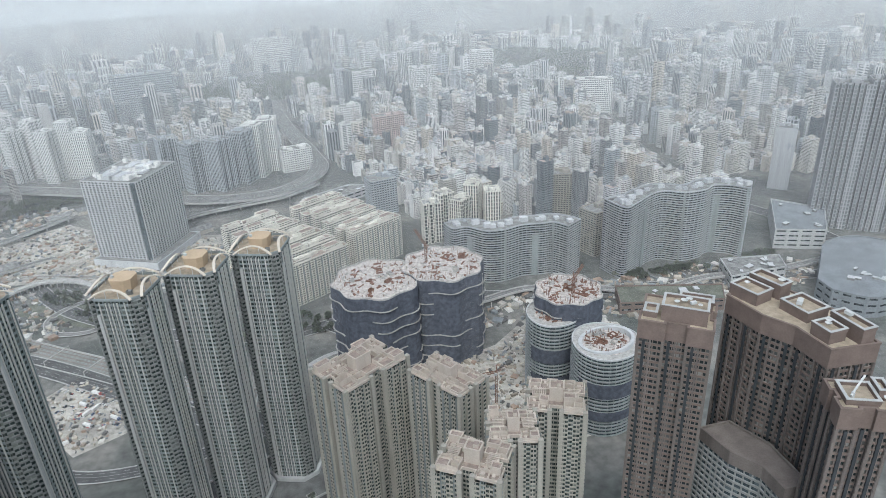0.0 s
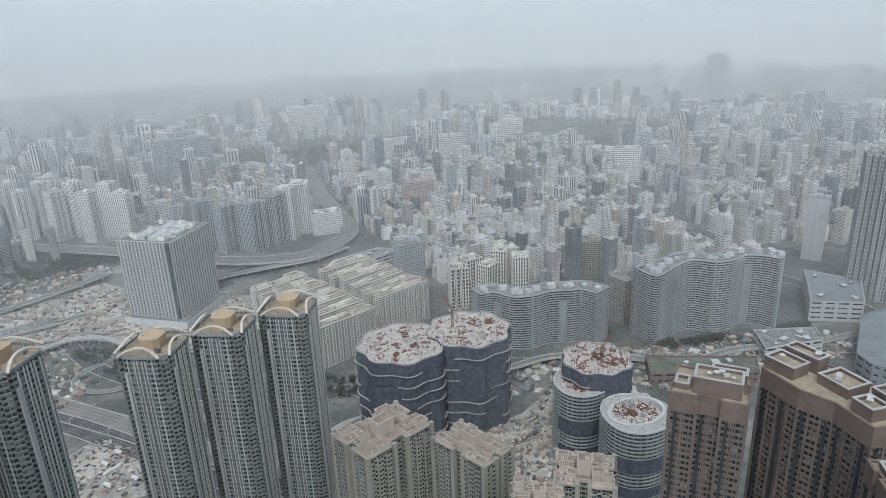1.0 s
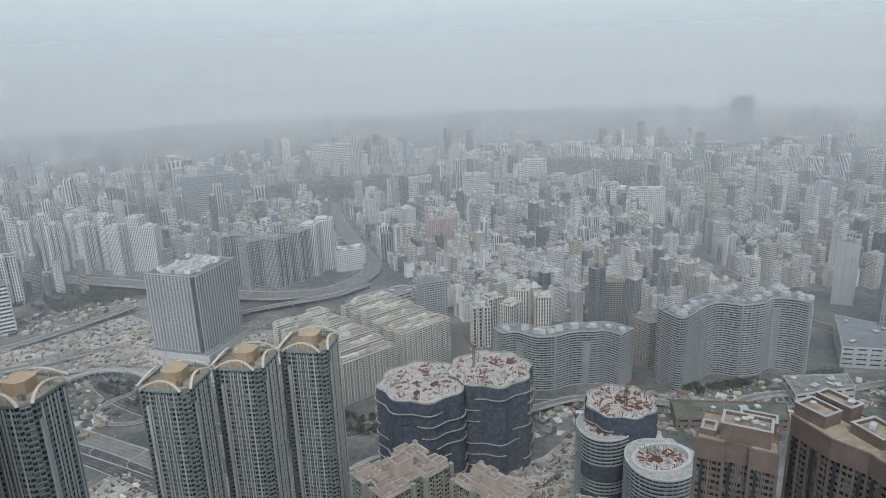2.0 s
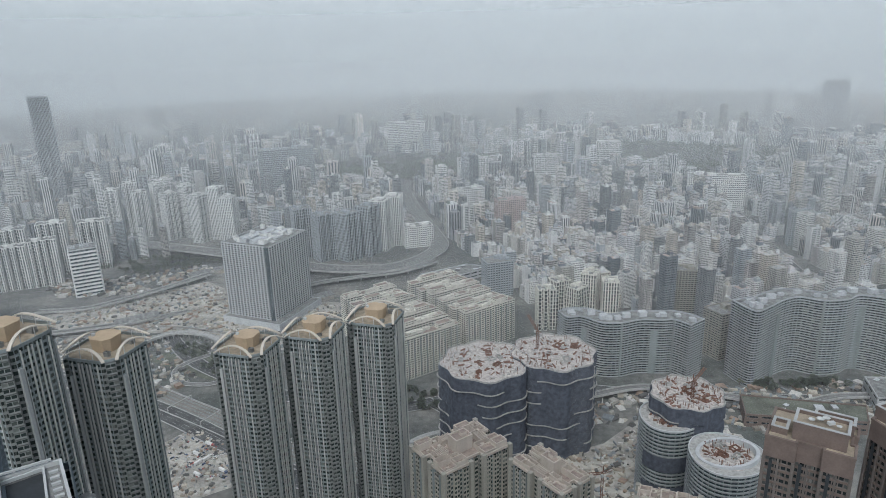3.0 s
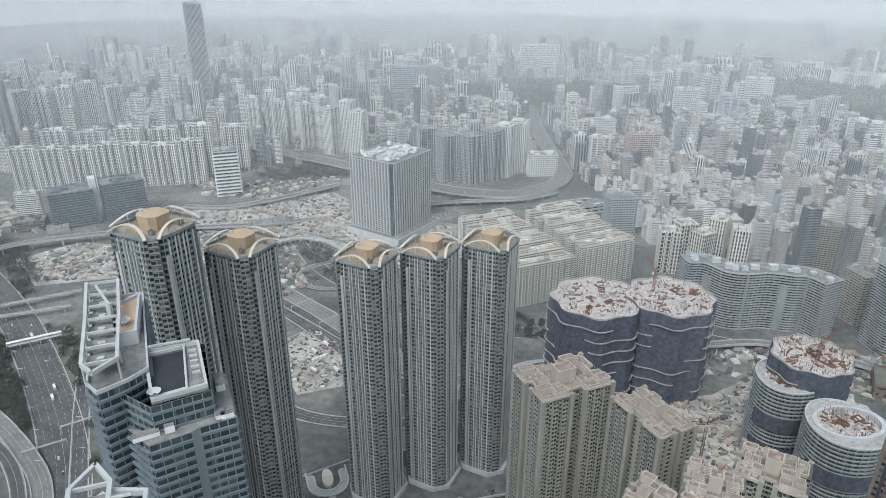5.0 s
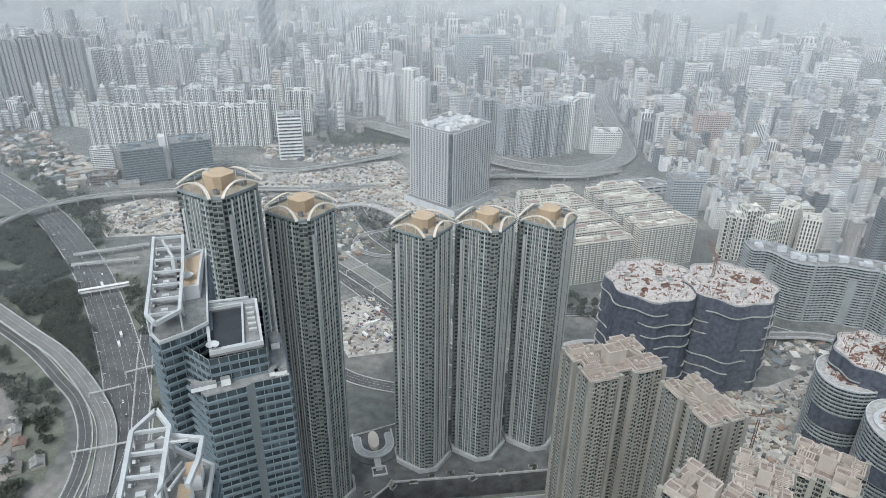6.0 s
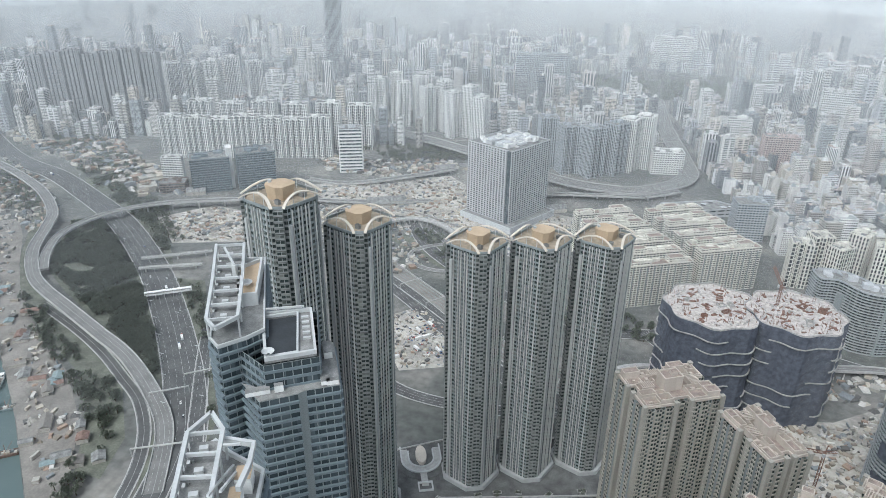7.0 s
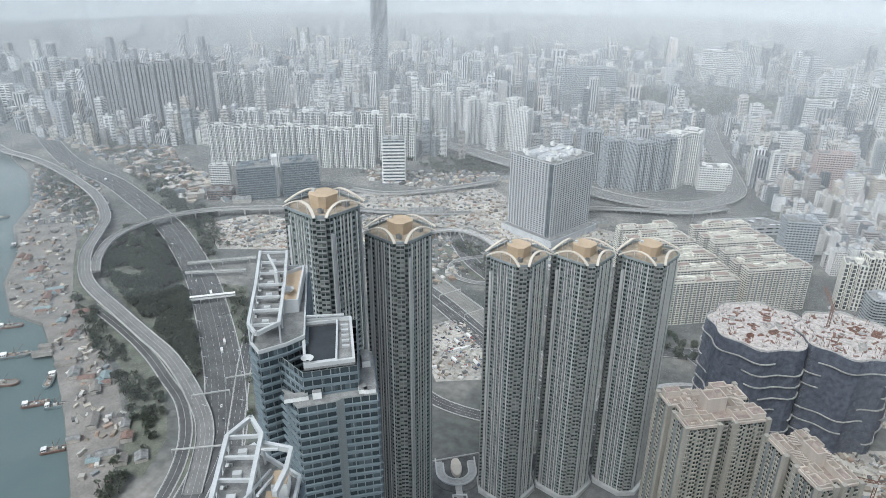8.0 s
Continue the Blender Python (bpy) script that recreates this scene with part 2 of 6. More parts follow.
# ---- mesh tools ----
class Shape:
    """Collects faces with their materials, and makes one mesh of them."""

    def __init__(self, *mats):
        self.v, self.f, self.k, self.mats, self.tone, self.now, self.at = [], [], [], list(mats), [], 0.0, {}

    def face(self, pts, k=0):
        ids = []
        for p in pts:
            key = (round(p[0], 3), round(p[1], 3), round(p[2], 3))
            if key not in self.at:
                self.at[key] = len(self.v)
                self.v.append(key)
            ids.append(self.at[key])
        if len(set(ids)) < len(ids):
            return
        self.f.append(tuple(ids))
        self.k.append(k)
        self.tone.append(self.now)

    def prism(self, poly, z0, z1, k=0, top=None, bottom=False):
        n = len(poly)
        for i in range(n):
            (a, b), (c, d) = poly[i], poly[(i + 1) % n]
            self.face([(a, b, z0), (c, d, z0), (c, d, z1), (a, b, z1)], k)
        self.face([(x, y, z1) for x, y in poly], k if top is None else top)
        if bottom:
            self.face([(x, y, z0) for x, y in reversed(poly)], k)

    def box(self, x, y, z, w, d, h, turn=0.0, k=0, top=None, bottom=False):
        """Centre of the base, width, depth, height."""
        self.prism(rect(x, y, w, d, turn), z, z + h, k, top, bottom)

    def ring(self, outer, inner, z0, z1, k=0):
        n = len(outer)
        for i in range(n):
            j = (i + 1) % n
            a, b, c, d = outer[i], outer[j], inner[i], inner[j]
            self.face([(*a, z0), (*b, z0), (*b, z1), (*a, z1)], k)
            self.face([(*d, z0), (*c, z0), (*c, z1), (*d, z1)], k)
            self.face([(*a, z1), (*b, z1), (*d, z1), (*c, z1)], k)
            self.face([(*b, z0), (*a, z0), (*c, z0), (*d, z0)], k)

    def mesh(self, name, weld=False):
        me = bpy.data.meshes.new(name)
        me.from_pydata(self.v, [], self.f)
        for m in self.mats:
            me.materials.append(m)
        me.polygons.foreach_set("material_index", self.k)
        if any(self.tone):
            at = me.attributes.new("tone", "FLOAT", "FACE")
            at.data.foreach_set("value", self.tone)
        me.update()
        return me


def rect(x, y, w, d, turn=0.0):
    c, s = math.cos(radians(turn)), math.sin(radians(turn))
    return [(x + c * u - s * v, y + s * u + c * v) for u, v in ((-w / 2, -d / 2), (w / 2, -d / 2), (w / 2, d / 2), (-w / 2, d / 2))]


def inset(poly, r):
    """The polygon (counter-clockwise) moved inwards by r."""
    out, n = [], len(poly)
    for i in range(n):
        p, q, s = Vector(poly[i - 1]), Vector(poly[i]), Vector(poly[(i + 1) % n])
        a, b = (q - p).normalized(), (s - q).normalized()
        na, nb = Vector((-a.y, a.x)), Vector((-b.y, b.x))
        m = na + nb
        m = m / max(0.35, m.dot(na)) if m.length > 1e-4 else na
        out.append(tuple(q + m * r))
    return out


def thing(name, label, category, x=0, y=0, z=0, turn=0, group="", kind=""):
    ob = tagged(new(name), label, category, group, kind)
    ob.matrix_basis = pose(x, y, z, 0, 0, turn)
    return ob


def part(name, data, parent, label="", x=0, y=0, z=0, turn=0, kind=""):
    """One mesh object under a thing or a part."""
    me = data.mesh(name) if isinstance(data, Shape) else data
    ob = tagged(new(name, me), label, kind=kind)
    ob.parent = parent
    ob.matrix_basis = pose(x, y, z, 0, 0, turn)
    return ob


def solid(name, data, label, category, x=0, y=0, z=0, turn=0, group="", kind=""):
    """A thing that is one mesh."""
    ob = tagged(new(name, data.mesh(name) if isinstance(data, Shape) else data), label, category, group, kind)
    ob.matrix_basis = pose(x, y, z, 0, 0, turn)
    return ob


def facade(s, poly, z, h, bay=3.2, sill=0.34, pier=0.5, depth=0.35, ledge=0.0, blank=(), wall=0, glass=1, trim=2, slots=None):
    """One storey's outer walls: spandrel, piers, reveals and set-back panes; ledge: a slab edge that stands out.
    slots: the wall material of each side."""
    n = len(poly)
    for i in range(n):
        p, q = Vector(poly[i]), Vector(poly[(i + 1) % n])
        run = (q - p).length
        if run < 0.05:
            continue
        u = (q - p) / run
        o = Vector((u.y, -u.x))
        w = slots[i] if slots else wall

        def at(t, r, zz):
            return (p.x + u.x * t - o.x * r, p.y + u.y * t - o.y * r, z + zz)

        if i in blank or run < 1.6:
            s.face([at(0, 0, 0), at(run, 0, 0), at(run, 0, h), at(0, 0, h)], w)
        else:
            z0, z1 = h * sill, h * 0.93
            s.face([at(0, 0, 0), at(run, 0, 0), at(run, 0, z0), at(0, 0, z0)], w)
            s.face([at(0, 0, z1), at(run, 0, z1), at(run, 0, h), at(0, 0, h)], w)
            k = max(1, round(run / bay))
            step = run / k
            for j in range(k):
                a, b = j * step + pier / 2, (j + 1) * step - pier / 2
                lo = a - pier / 2 if j == 0 else a - pier
                s.face([at(lo, 0, z0), at(a, 0, z0), at(a, 0, z1), at(lo, 0, z1)], w)
                s.face([at(a, 0, z0), at(a, depth, z0), at(a, depth, z1), at(a, 0, z1)], w)
                s.face([at(b, depth, z0), at(b, 0, z0), at(b, 0, z1), at(b, depth, z1)], w)
                s.face([at(a, 0, z0), at(b, 0, z0), at(b, depth, z0), at(a, depth, z0)], w)
                s.face([at(a, depth, z1), at(b, depth, z1), at(b, 0, z1), at(a, 0, z1)], w)
                s.face([at(a, depth, z0), at(b, depth, z0), at(b, depth, z1), at(a, depth, z1)], glass)
            s.face([at(run - pier / 2, 0, z0), at(run, 0, z0), at(run, 0, z1), at(run - pier / 2, 0, z1)], w)
        if ledge and i not in blank and run > 1.6:
            e, t0, t1 = -ledge, 0.0, h * 0.3
            s.face([at(0, e, t0), at(run, e, t0), at(run, e, t1), at(0, e, t1)], trim)
            s.face([at(0, 0, t0), at(run, 0, t0), at(run, e, t0), at(0, e, t0)], trim)
            s.face([at(0, e, t1), at(run, e, t1), at(run, 0, t1), at(0, 0, t1)], trim)
            s.face([at(0, 0, t0), at(0, e, t0), at(0, e, t1), at(0, 0, t1)], trim)
            s.face([at(run, e, t0), at(run, 0, t0), at(run, 0, t1), at(run, e, t1)], trim)


def storeys(owner, poly, z0, z1, height, mats, **how):
    """A stack of alike storeys, each an object; they share one mesh."""
    n = max(1, round((z1 - z0) / height))
    h = (z1 - z0) / n
    s = Shape(*mats)
    facade(s, poly, 0, h, **how)
    me = s.mesh("storey")
    for i in range(n):
        part("storey", me, owner, z=z0 + i * h)


def roof(owner, poly, z, deck, rim, parapet=1.3, thick=0.5):
    s = Shape(deck, rim)
    s.face([(x, y, z + 0.02) for x, y in inset(poly, thick * 0.5)], 0)
    s.ring(poly, inset(poly, thick), z, z + parapet, 1)
    return part("roof", s, owner)


def roof_plant(owner, spots, mats, seed, name="roof_house", low=2.0, high=5.0):
    """Lift houses, tanks and duct boxes on a roof: (x, y, z, width, depth)."""
    rng = random.Random(seed)
    for x, y, z, w, d in spots:
        h = rng.uniform(low, high)
        s = Shape(*mats)
        s.box(x, y, z, w, d, h)
        s.ring(rect(x, y, w + 0.3, d + 0.3), rect(x, y, w - 0.3, d - 0.3), z + h, z + h + 0.5)
        if rng.random() < 0.5:
            s.box(x + w * 0.15, y - d * 0.1, z + h, w * 0.3, d * 0.3, 1.2)
        part(name, s, owner)


def octagon(w, cut):
    a, b = w / 2, w / 2 - cut
    return [(-b, -a), (b, -a), (a, -b), (a, b), (b, a), (-b, a), (-a, b), (-a, -b)]


def beam_curve(s, pts, wide, deep, k=0):
    """A bar with a rectangular section along points."""
    n = len(pts)
    rows = []
    for i, p in enumerate(pts):
        p = Vector(p)
        t = (Vector(pts[min(i + 1, n - 1)]) - Vector(pts[max(i - 1, 0)])).normalized()
        side = t.cross(Vector((0, 0, 1)))
        side = side.normalized() if side.length > 1e-3 else Vector((1, 0, 0))
        up = side.cross(t).normalized()
        rows.append([p + side * wide / 2 * a + up * deep / 2 * b for a, b in ((-1, -1), (1, -1), (1, 1), (-1, 1))])
    for i in range(n - 1):
        for j in range(4):
            a, b = rows[i], rows[i + 1]
            s.face([a[j], a[(j + 1) % 4], b[(j + 1) % 4], b[j]], k)
    s.face(rows[0][::-1], k)
    s.face(rows[-1], k)


def smooth_line(pts, steps=8):
    """Catmull-Rom through plan points (x, y) or (x, y, z)."""
    P = [Vector(p if len(p) == 3 else (*p, 0)) for p in pts]
    out = []
    for i in range(len(P) - 1):
        a, b, c, d = P[max(i - 1, 0)], P[i], P[i + 1], P[min(i + 2, len(P) - 1)]
        for k in range(steps):
            t = k / steps
            out.append(0.5 * ((2 * b) + (c - a) * t + (2 * a - 5 * b + 4 * c - d) * t * t + (3 * b - a - 3 * c + d) * t ** 3))
    out.append(P[-1])
    return out


def offset(line, r):
    out = []
    for i, p in enumerate(line):
        t = line[min(i + 1, len(line) - 1)] - line[max(i - 1, 0)]
        t.z = 0
        t.normalize()
        out.append(Vector((p.x - t.y * r, p.y + t.x * r, p.z)))
    return out


def ribbon(s, line, r0, r1, lift, k=0):
    a, b = offset(line, r0), offset(line, r1)
    for i in range(len(line) - 1):
        s.face([(b[i].x, b[i].y, b[i].z + lift), (b[i + 1].x, b[i + 1].y, b[i + 1].z + lift), (a[i + 1].x, a[i + 1].y, a[i + 1].z + lift), (a[i].x, a[i].y, a[i].z + lift)][::-1], k)


def wall_strip(s, line, r, thick, low, high, k=0):
    a, b = offset(line, r - thick / 2), offset(line, r + thick / 2)
    for i in range(len(line) - 1):
        for p, q in ((a, a), (b, b)):
            s.face([(p[i].x, p[i].y, p[i].z + low), (p[i + 1].x, p[i + 1].y, p[i + 1].z + low), (q[i + 1].x, q[i + 1].y, q[i + 1].z + high), (q[i].x, q[i].y, q[i].z + high)], k)
        s.face([(a[i].x, a[i].y, a[i].z + high), (a[i + 1].x, a[i + 1].y, a[i + 1].z + high), (b[i + 1].x, b[i + 1].y, b[i + 1].z + high), (b[i].x, b[i].y, b[i].z + high)], k)


ROAD_COUNT = []


def road(name, pts, width, label, surface, raised=False, lanes=4, steps=8, category="road"):
    """A carriageway with kerbs or parapets, lane lines and, where raised, a deck on piers."""
    ROAD_COUNT.append(name)
    lift = 0.0 if raised else 0.3 + 0.07 * len(ROAD_COUNT)
    line = [p + Vector((0, 0, lift)) for p in smooth_line(pts, steps)]
    top = thing(name, label, category, kind="structure")
    s = Shape(surface)
    ribbon(s, line, -width / 2, width / 2, 0.12)
    part("carriageway", s, top)
    s = Shape(M_PARAPET)
    hi = 1.3 if raised else 0.35
    for r in (-width / 2, width / 2):
        wall_strip(s, line, r, 0.7 if raised else 0.9, -1.6 if raised else 0.0, hi)
    if raised:
        ribbon(s, line, -width / 2, width / 2, -1.6)
    part("parapet" if raised else "kerb", s, top)
    s = Shape(M_LINE)
    for k in range(1, lanes):
        r = -width / 2 + width * k / lanes
        o = offset(line, r)
        for i in range(len(o) - 1):
            d = o[i + 1] - o[i]
            m = max(1, int(d.length / 9))
            for j in range(m):
                p, q = o[i] + d * (j / m), o[i] + d * ((j + (0.55 if k != lanes / 2 else 1.0)) / m)
                sd = Vector((-d.y, d.x, 0)).normalized() * 0.11
                s.face([(*(p - sd).xy, p.z + 0.17), (*(q - sd).xy, q.z + 0.17), (*(q + sd).xy, q.z + 0.17), (*(p + sd).xy, p.z + 0.17)])
    for r in (-width / 2 + 0.9, width / 2 - 0.9):
        ribbon(s, line, r - 0.09, r + 0.09, 0.17)
    part("lane_lines", s, top, "white lane lines", kind="stuff")
    if raised:
        gap, run = 32.0, 0.0
        s = Shape(M_PARAPET)
        s.prism([(math.cos(a) * 1.3, math.sin(a) * 1.3) for a in [i * math.pi / 4 for i in range(8)]], 0, 1)
        me = s.mesh("pier")
        for i in range(1, len(line)):
            run += (line[i] - line[i - 1]).length
            if run > gap and line[i].z > 3:
                run = 0.0
                ob = part("pier", me, top, x=line[i].x, y=line[i].y)
                ob.scale = (1, 1, line[i].z - 1.5)
    return top


def inside(x, y, poly):
    hit, n = False, len(poly)
    for i in range(n):
        (a, b), (c, d) = poly[i], poly[i - 1]
        if (b > y) != (d > y) and x < (c - a) * (y - b) / (d - b) + a:
            hit = not hit
    return hit


def near_line(x, y, pts, r):
    p = Vector((x, y))
    for i in range(len(pts) - 1):
        a, b = Vector(pts[i][:2]), Vector(pts[i + 1][:2])
        d = b - a
        t = min(1, max(0, (p - a).dot(d) / d.length_squared))
        if (p - a - d * t).length < r:
            return True
    return False


# ---- ground, water, distance ----
SHORE = [(-200, -60), (-260, 90), (-330, 185), (-413, 265), (-499, 335), (-574, 391), (-660, 447), (-717, 452), (-790, 500), (-860, 575), (-950, 640), (-1010, 720), (-1180, 850), (-1500, 1010), (-2200, 1250), (-5200, 1900)]
s = Shape(M_LAND, M_QUAY)
land = [(-5200, 5000), (-5200, 1900)] + SHORE[-2::-1] + [(-600, -900), (-900, -5000), (5200, -5000), (5200, 5000)]
s.face([(x, y, 0) for x, y in land])
for a, b in zip(SHORE[:-1], SHORE[1:]):
    s.face([(*b, -8), (*a, -8), (*a, 0), (*b, 0)], 1)
solid("ground", s, "grey town ground of streets and dusty lots", "ground", kind="structure")
s = Shape(M_WATER)
s.face([(-5200, -5000, -3), (5200, -5000, -3), (5200, 5200, -3), (-5200, 5200, -3)])
solid("water", s, "grey-green harbour water along the quay", "water", kind="structure")
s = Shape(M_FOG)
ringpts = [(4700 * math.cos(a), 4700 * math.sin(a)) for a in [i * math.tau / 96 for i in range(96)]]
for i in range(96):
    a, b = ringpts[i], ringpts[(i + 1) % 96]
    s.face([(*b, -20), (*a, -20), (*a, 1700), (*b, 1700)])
solid("backdrop", s, "glowing pale grey fog ring that closes the distance", "fog", kind="structure")

# see-through sheets at set distances imitate haze that thickens with depth
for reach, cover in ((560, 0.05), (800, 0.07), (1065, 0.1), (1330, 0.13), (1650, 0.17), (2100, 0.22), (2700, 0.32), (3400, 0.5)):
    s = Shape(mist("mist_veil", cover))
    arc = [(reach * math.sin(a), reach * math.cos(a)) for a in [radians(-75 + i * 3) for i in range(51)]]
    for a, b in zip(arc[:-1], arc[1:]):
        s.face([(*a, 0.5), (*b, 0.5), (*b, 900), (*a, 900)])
    solid("mist_bank", s, "thin white see-through sheet standing in for haze", "mist", kind="structure")


# ---- five slim towers with tan roof houses ----
def crowned_tower(x, y, z1, label, z0=20.0, turn=-20.0):
    t = thing("apartment_tower", label, "apartment tower", x, y, 0, turn, "slim towers with arched roof ribs")
    t.scale = (0.93, 0.93, 1)
    poly = octagon(35, 7)
    mats = (M_DARKWALL, M_GREENGLASS, M_PIER, M_BEIGEBAY)
    storeys(t, poly, z0, z1, 3.15, mats, bay=2.6, sill=0.3, pier=0.45, depth=0.5, slots=[0, 3, 0, 3, 0, 3, 0, 3], trim=3)
    # balcony bays at the cut corners, stacked bay windows between the fins
    s = Shape(M_BEIGEBAY, M_GREENGLASS)
    facade(s, rect(0, 0, 5.2, 3.2), 0, 2.6, 2.4, 0.3, 0.35, 0.3)
    s.face([(-2.6, -1.6, 2.6), (2.6, -1.6, 2.6), (2.6, 1.6, 2.6), (-2.6, 1.6, 2.6)])
    s.face([(2.6, -1.6, 0), (-2.6, -1.6, 0), (-2.6, 1.6, 0), (2.6, 1.6, 0)])
    me = s.mesh("bay_window")
    n = round((z1 - z0) / 3.15)
    for k in range(n):
        zz = z0 + k * (z1 - z0) / n + 0.2
        for cx, cy, tn in ((14.6, -14.6, 45), (-14.6, -14.6, -45)):
            part("bay_window", me, t, x=cx, y=cy, z=zz, turn=tn)
    # pale fins up the whole height
    s = Shape(M_FIN)
    s.prism(rect(0, -0.35, 0.42, 0.9), z0, z1 - 1, bottom=True)
    fin = s.mesh("fin")
    for side in range(4):
        a = radians(90 * side)
        for u in (-7.6, -3.4, -1.2, 1.8, 4.0, 8.6):
            part("fin", fin, t, "pale upright fin", x=math.cos(a) * u + math.sin(a) * 17.5, y=math.sin(a) * u - math.cos(a) * 17.5, turn=90 * side)
    s = Shape(M_PIER)
    s.prism(rect(0, -0.4, 2.0, 1.3), z0, z1 - 9, bottom=True)
    pier = s.mesh("corner_pier")
    for side in range(4):
        a = radians(90 * side)
        u = -9.6
        part("corner_pier", pier, t, "broad grey corner pier", x=math.cos(a) * u + math.sin(a) * 17.5, y=math.sin(a) * u - math.cos(a) * 17.5, turn=90 * side)
    roof(t, octagon(36, 7.3), z1, M_TANDECK, M_DARKWALL, 1.5, 0.7)
    # plinth flare at the foot
    s = Shape(M_PIER, M_DECK)
    s.ring(octagon(42, 10), octagon(37, 7.6), z0 - 0.5, z0 + 3.0)
    part("entrance_canopy", s, t, "pale canopy round the foot")
    # tan roof house, eight-sided with a broad-lipped top
    s = Shape(M_TAN, M_DECK)
    a, b = octagon(12.5, 2.6), octagon(14.5, 3.0)
    za, zb = z1, z1 + 7.5
    for i in range(8):
        j = (i + 1) % 8
        s.face([(*a[i], za), (*a[j], za), (*b[j], zb), (*b[i], zb)])
    for i in range(8):
        s.face([(*b[i], zb), (*b[(i + 1) % 8], zb), (0, 0, zb + 0.8)])
    part("roof_house", s, t, "tan tiled roof house flaring upwards")
    s = Shape(M_STEEL)
    s.prism([(math.cos(k * math.pi / 5) * 1.1 - 5, math.sin(k * math.pi / 5) * 1.1 - 3) for k in range(10)], zb, zb + 1.5)
    part("water_tank", s, t, "small white tank")
    # four bowed white ribs, one above each side
    s = Shape(M_RIB)
    pts = []
    for k in range(17):
        f = k / 16 * 2 - 1
        pts.append((f * 13.6, -18.2 + 3.4 * (1 - f * f), 1.2 + 4.6 * (1 - f * f)))
    beam_curve(s, pts, 1.7, 0.55)
    rib = s.mesh("roof_rib")
    props = []
    for f in (-0.75, -0.3, 0.3, 0.75):
        s = Shape(M_STEEL)
        s.box(f * 13.6, -18.2 + 3.4 * (1 - f * f), 0, 0.3, 0.3, 1.0 + 4.6 * (1 - f * f))
        props.append(s.mesh("post"))
    for side in range(4):
        r = part("roof_rib", rib, t, "bowed white roof rib", z=z1, turn=90 * side)
        for me in props:
            part("post", me, r)
    roof_plant(t, [(9, 8, z1, 4, 3), (-9, 7, z1, 3, 4), (8, -9, z1, 3, 2)], (M_DECK,), int(abs(x)), low=1.2, high=2.4)
    return t


crowned_tower(-179.5, 287.4, 265.4, "tallest dark grey-green tower with white fins and a tan roof house")
crowned_tower(-155.3, 329.2, 238.4, "tall dark grey-green tower with pale fins above an entrance canopy")
crowned_tower(-96.7, 381.3, 211.4, "slim dark tower with white fins, a dish on its roof")
crowned_tower(-58.6, 402.7, 209.6, "slim dark tower with white fins standing between two alike")
crowned_tower(-19.5, 423.2, 207.7, "slim dark tower with white fins beside the cream housing slabs")

# podium under them
s = Shape(M_PODIUM, M_PARAPET)
pod = [(-206, 285), (-140, 290), (-110, 346), (-56, 365), (28, 395), (19, 446), (-46, 437), (-121, 411), (-200, 353)]
s.prism(pod, 0, 19.5)
s.ring(pod, inset(pod, 1.0), 19.5, 21.0, 1)
solid("podium", s, "grey concrete podium deck under the slim towers", "podium", kind="structure")
# terraces, planting beds and stair walls on the podium's road side
edge = smooth_line([(-212, 275), (-140, 285), (-104, 337), (-52, 357), (30, 387)], 4)
for k, (r, z) in enumerate(((-5, 15.0), (-11, 10.0), (-17, 5.0))):
    t = thing("terrace", "stepped concrete terrace with a planted strip", "terrace")
    s = Shape(M_PODIUM)
    ribbon(s, edge, r - 5.2, r, z)
    part("deck", s, t)
    s = Shape(M_PARAPET)
    wall_strip(s, edge, r - 5.2, 0.7, -1, z + 1.2)
    part("wall", s, t, "pale terrace wall")
    s = Shape(M_GRASS)
    ribbon(s, edge, r - 3.8, r - 1.6, z + 0.25)
    part("planting", s, t, "dark planted strip")
rng = random.Random(66)
for k in range(26):
    f = k / 26
    p = edge[int(f * (len(edge) - 1))]
    q = offset(edge, rng.choice((7, 11, 14)))[int(f * (len(edge) - 1))]
    t = thing("planter_bed", "low pale planter with dark shrubs on the podium", "planter", q.x, q.y, 19.6, rng.uniform(0, 90), "podium planters")
    s = Shape(M_PARAPET)
    c = rect(0, 0, rng.uniform(3, 7), rng.uniform(2, 4))
    s.ring(c, inset(c, 0.35), 0, 0.9)
    part("wall", s, t)
    s = Shape(M_LEAF)
    r2 = random.Random(k)
    for j in range(24):
        x, y, h = r2.uniform(-2.5, 2.5), r2.uniform(-1.4, 1.4), r2.uniform(0.5, 1.6)
        s.face([(x - .6, y, h), (x, y - .6, h + .3), (x + .6, y, h + r2.uniform(-.2, .3)), (x, y + .6, h)])
    part("shrub", s, t, kind="stuff")


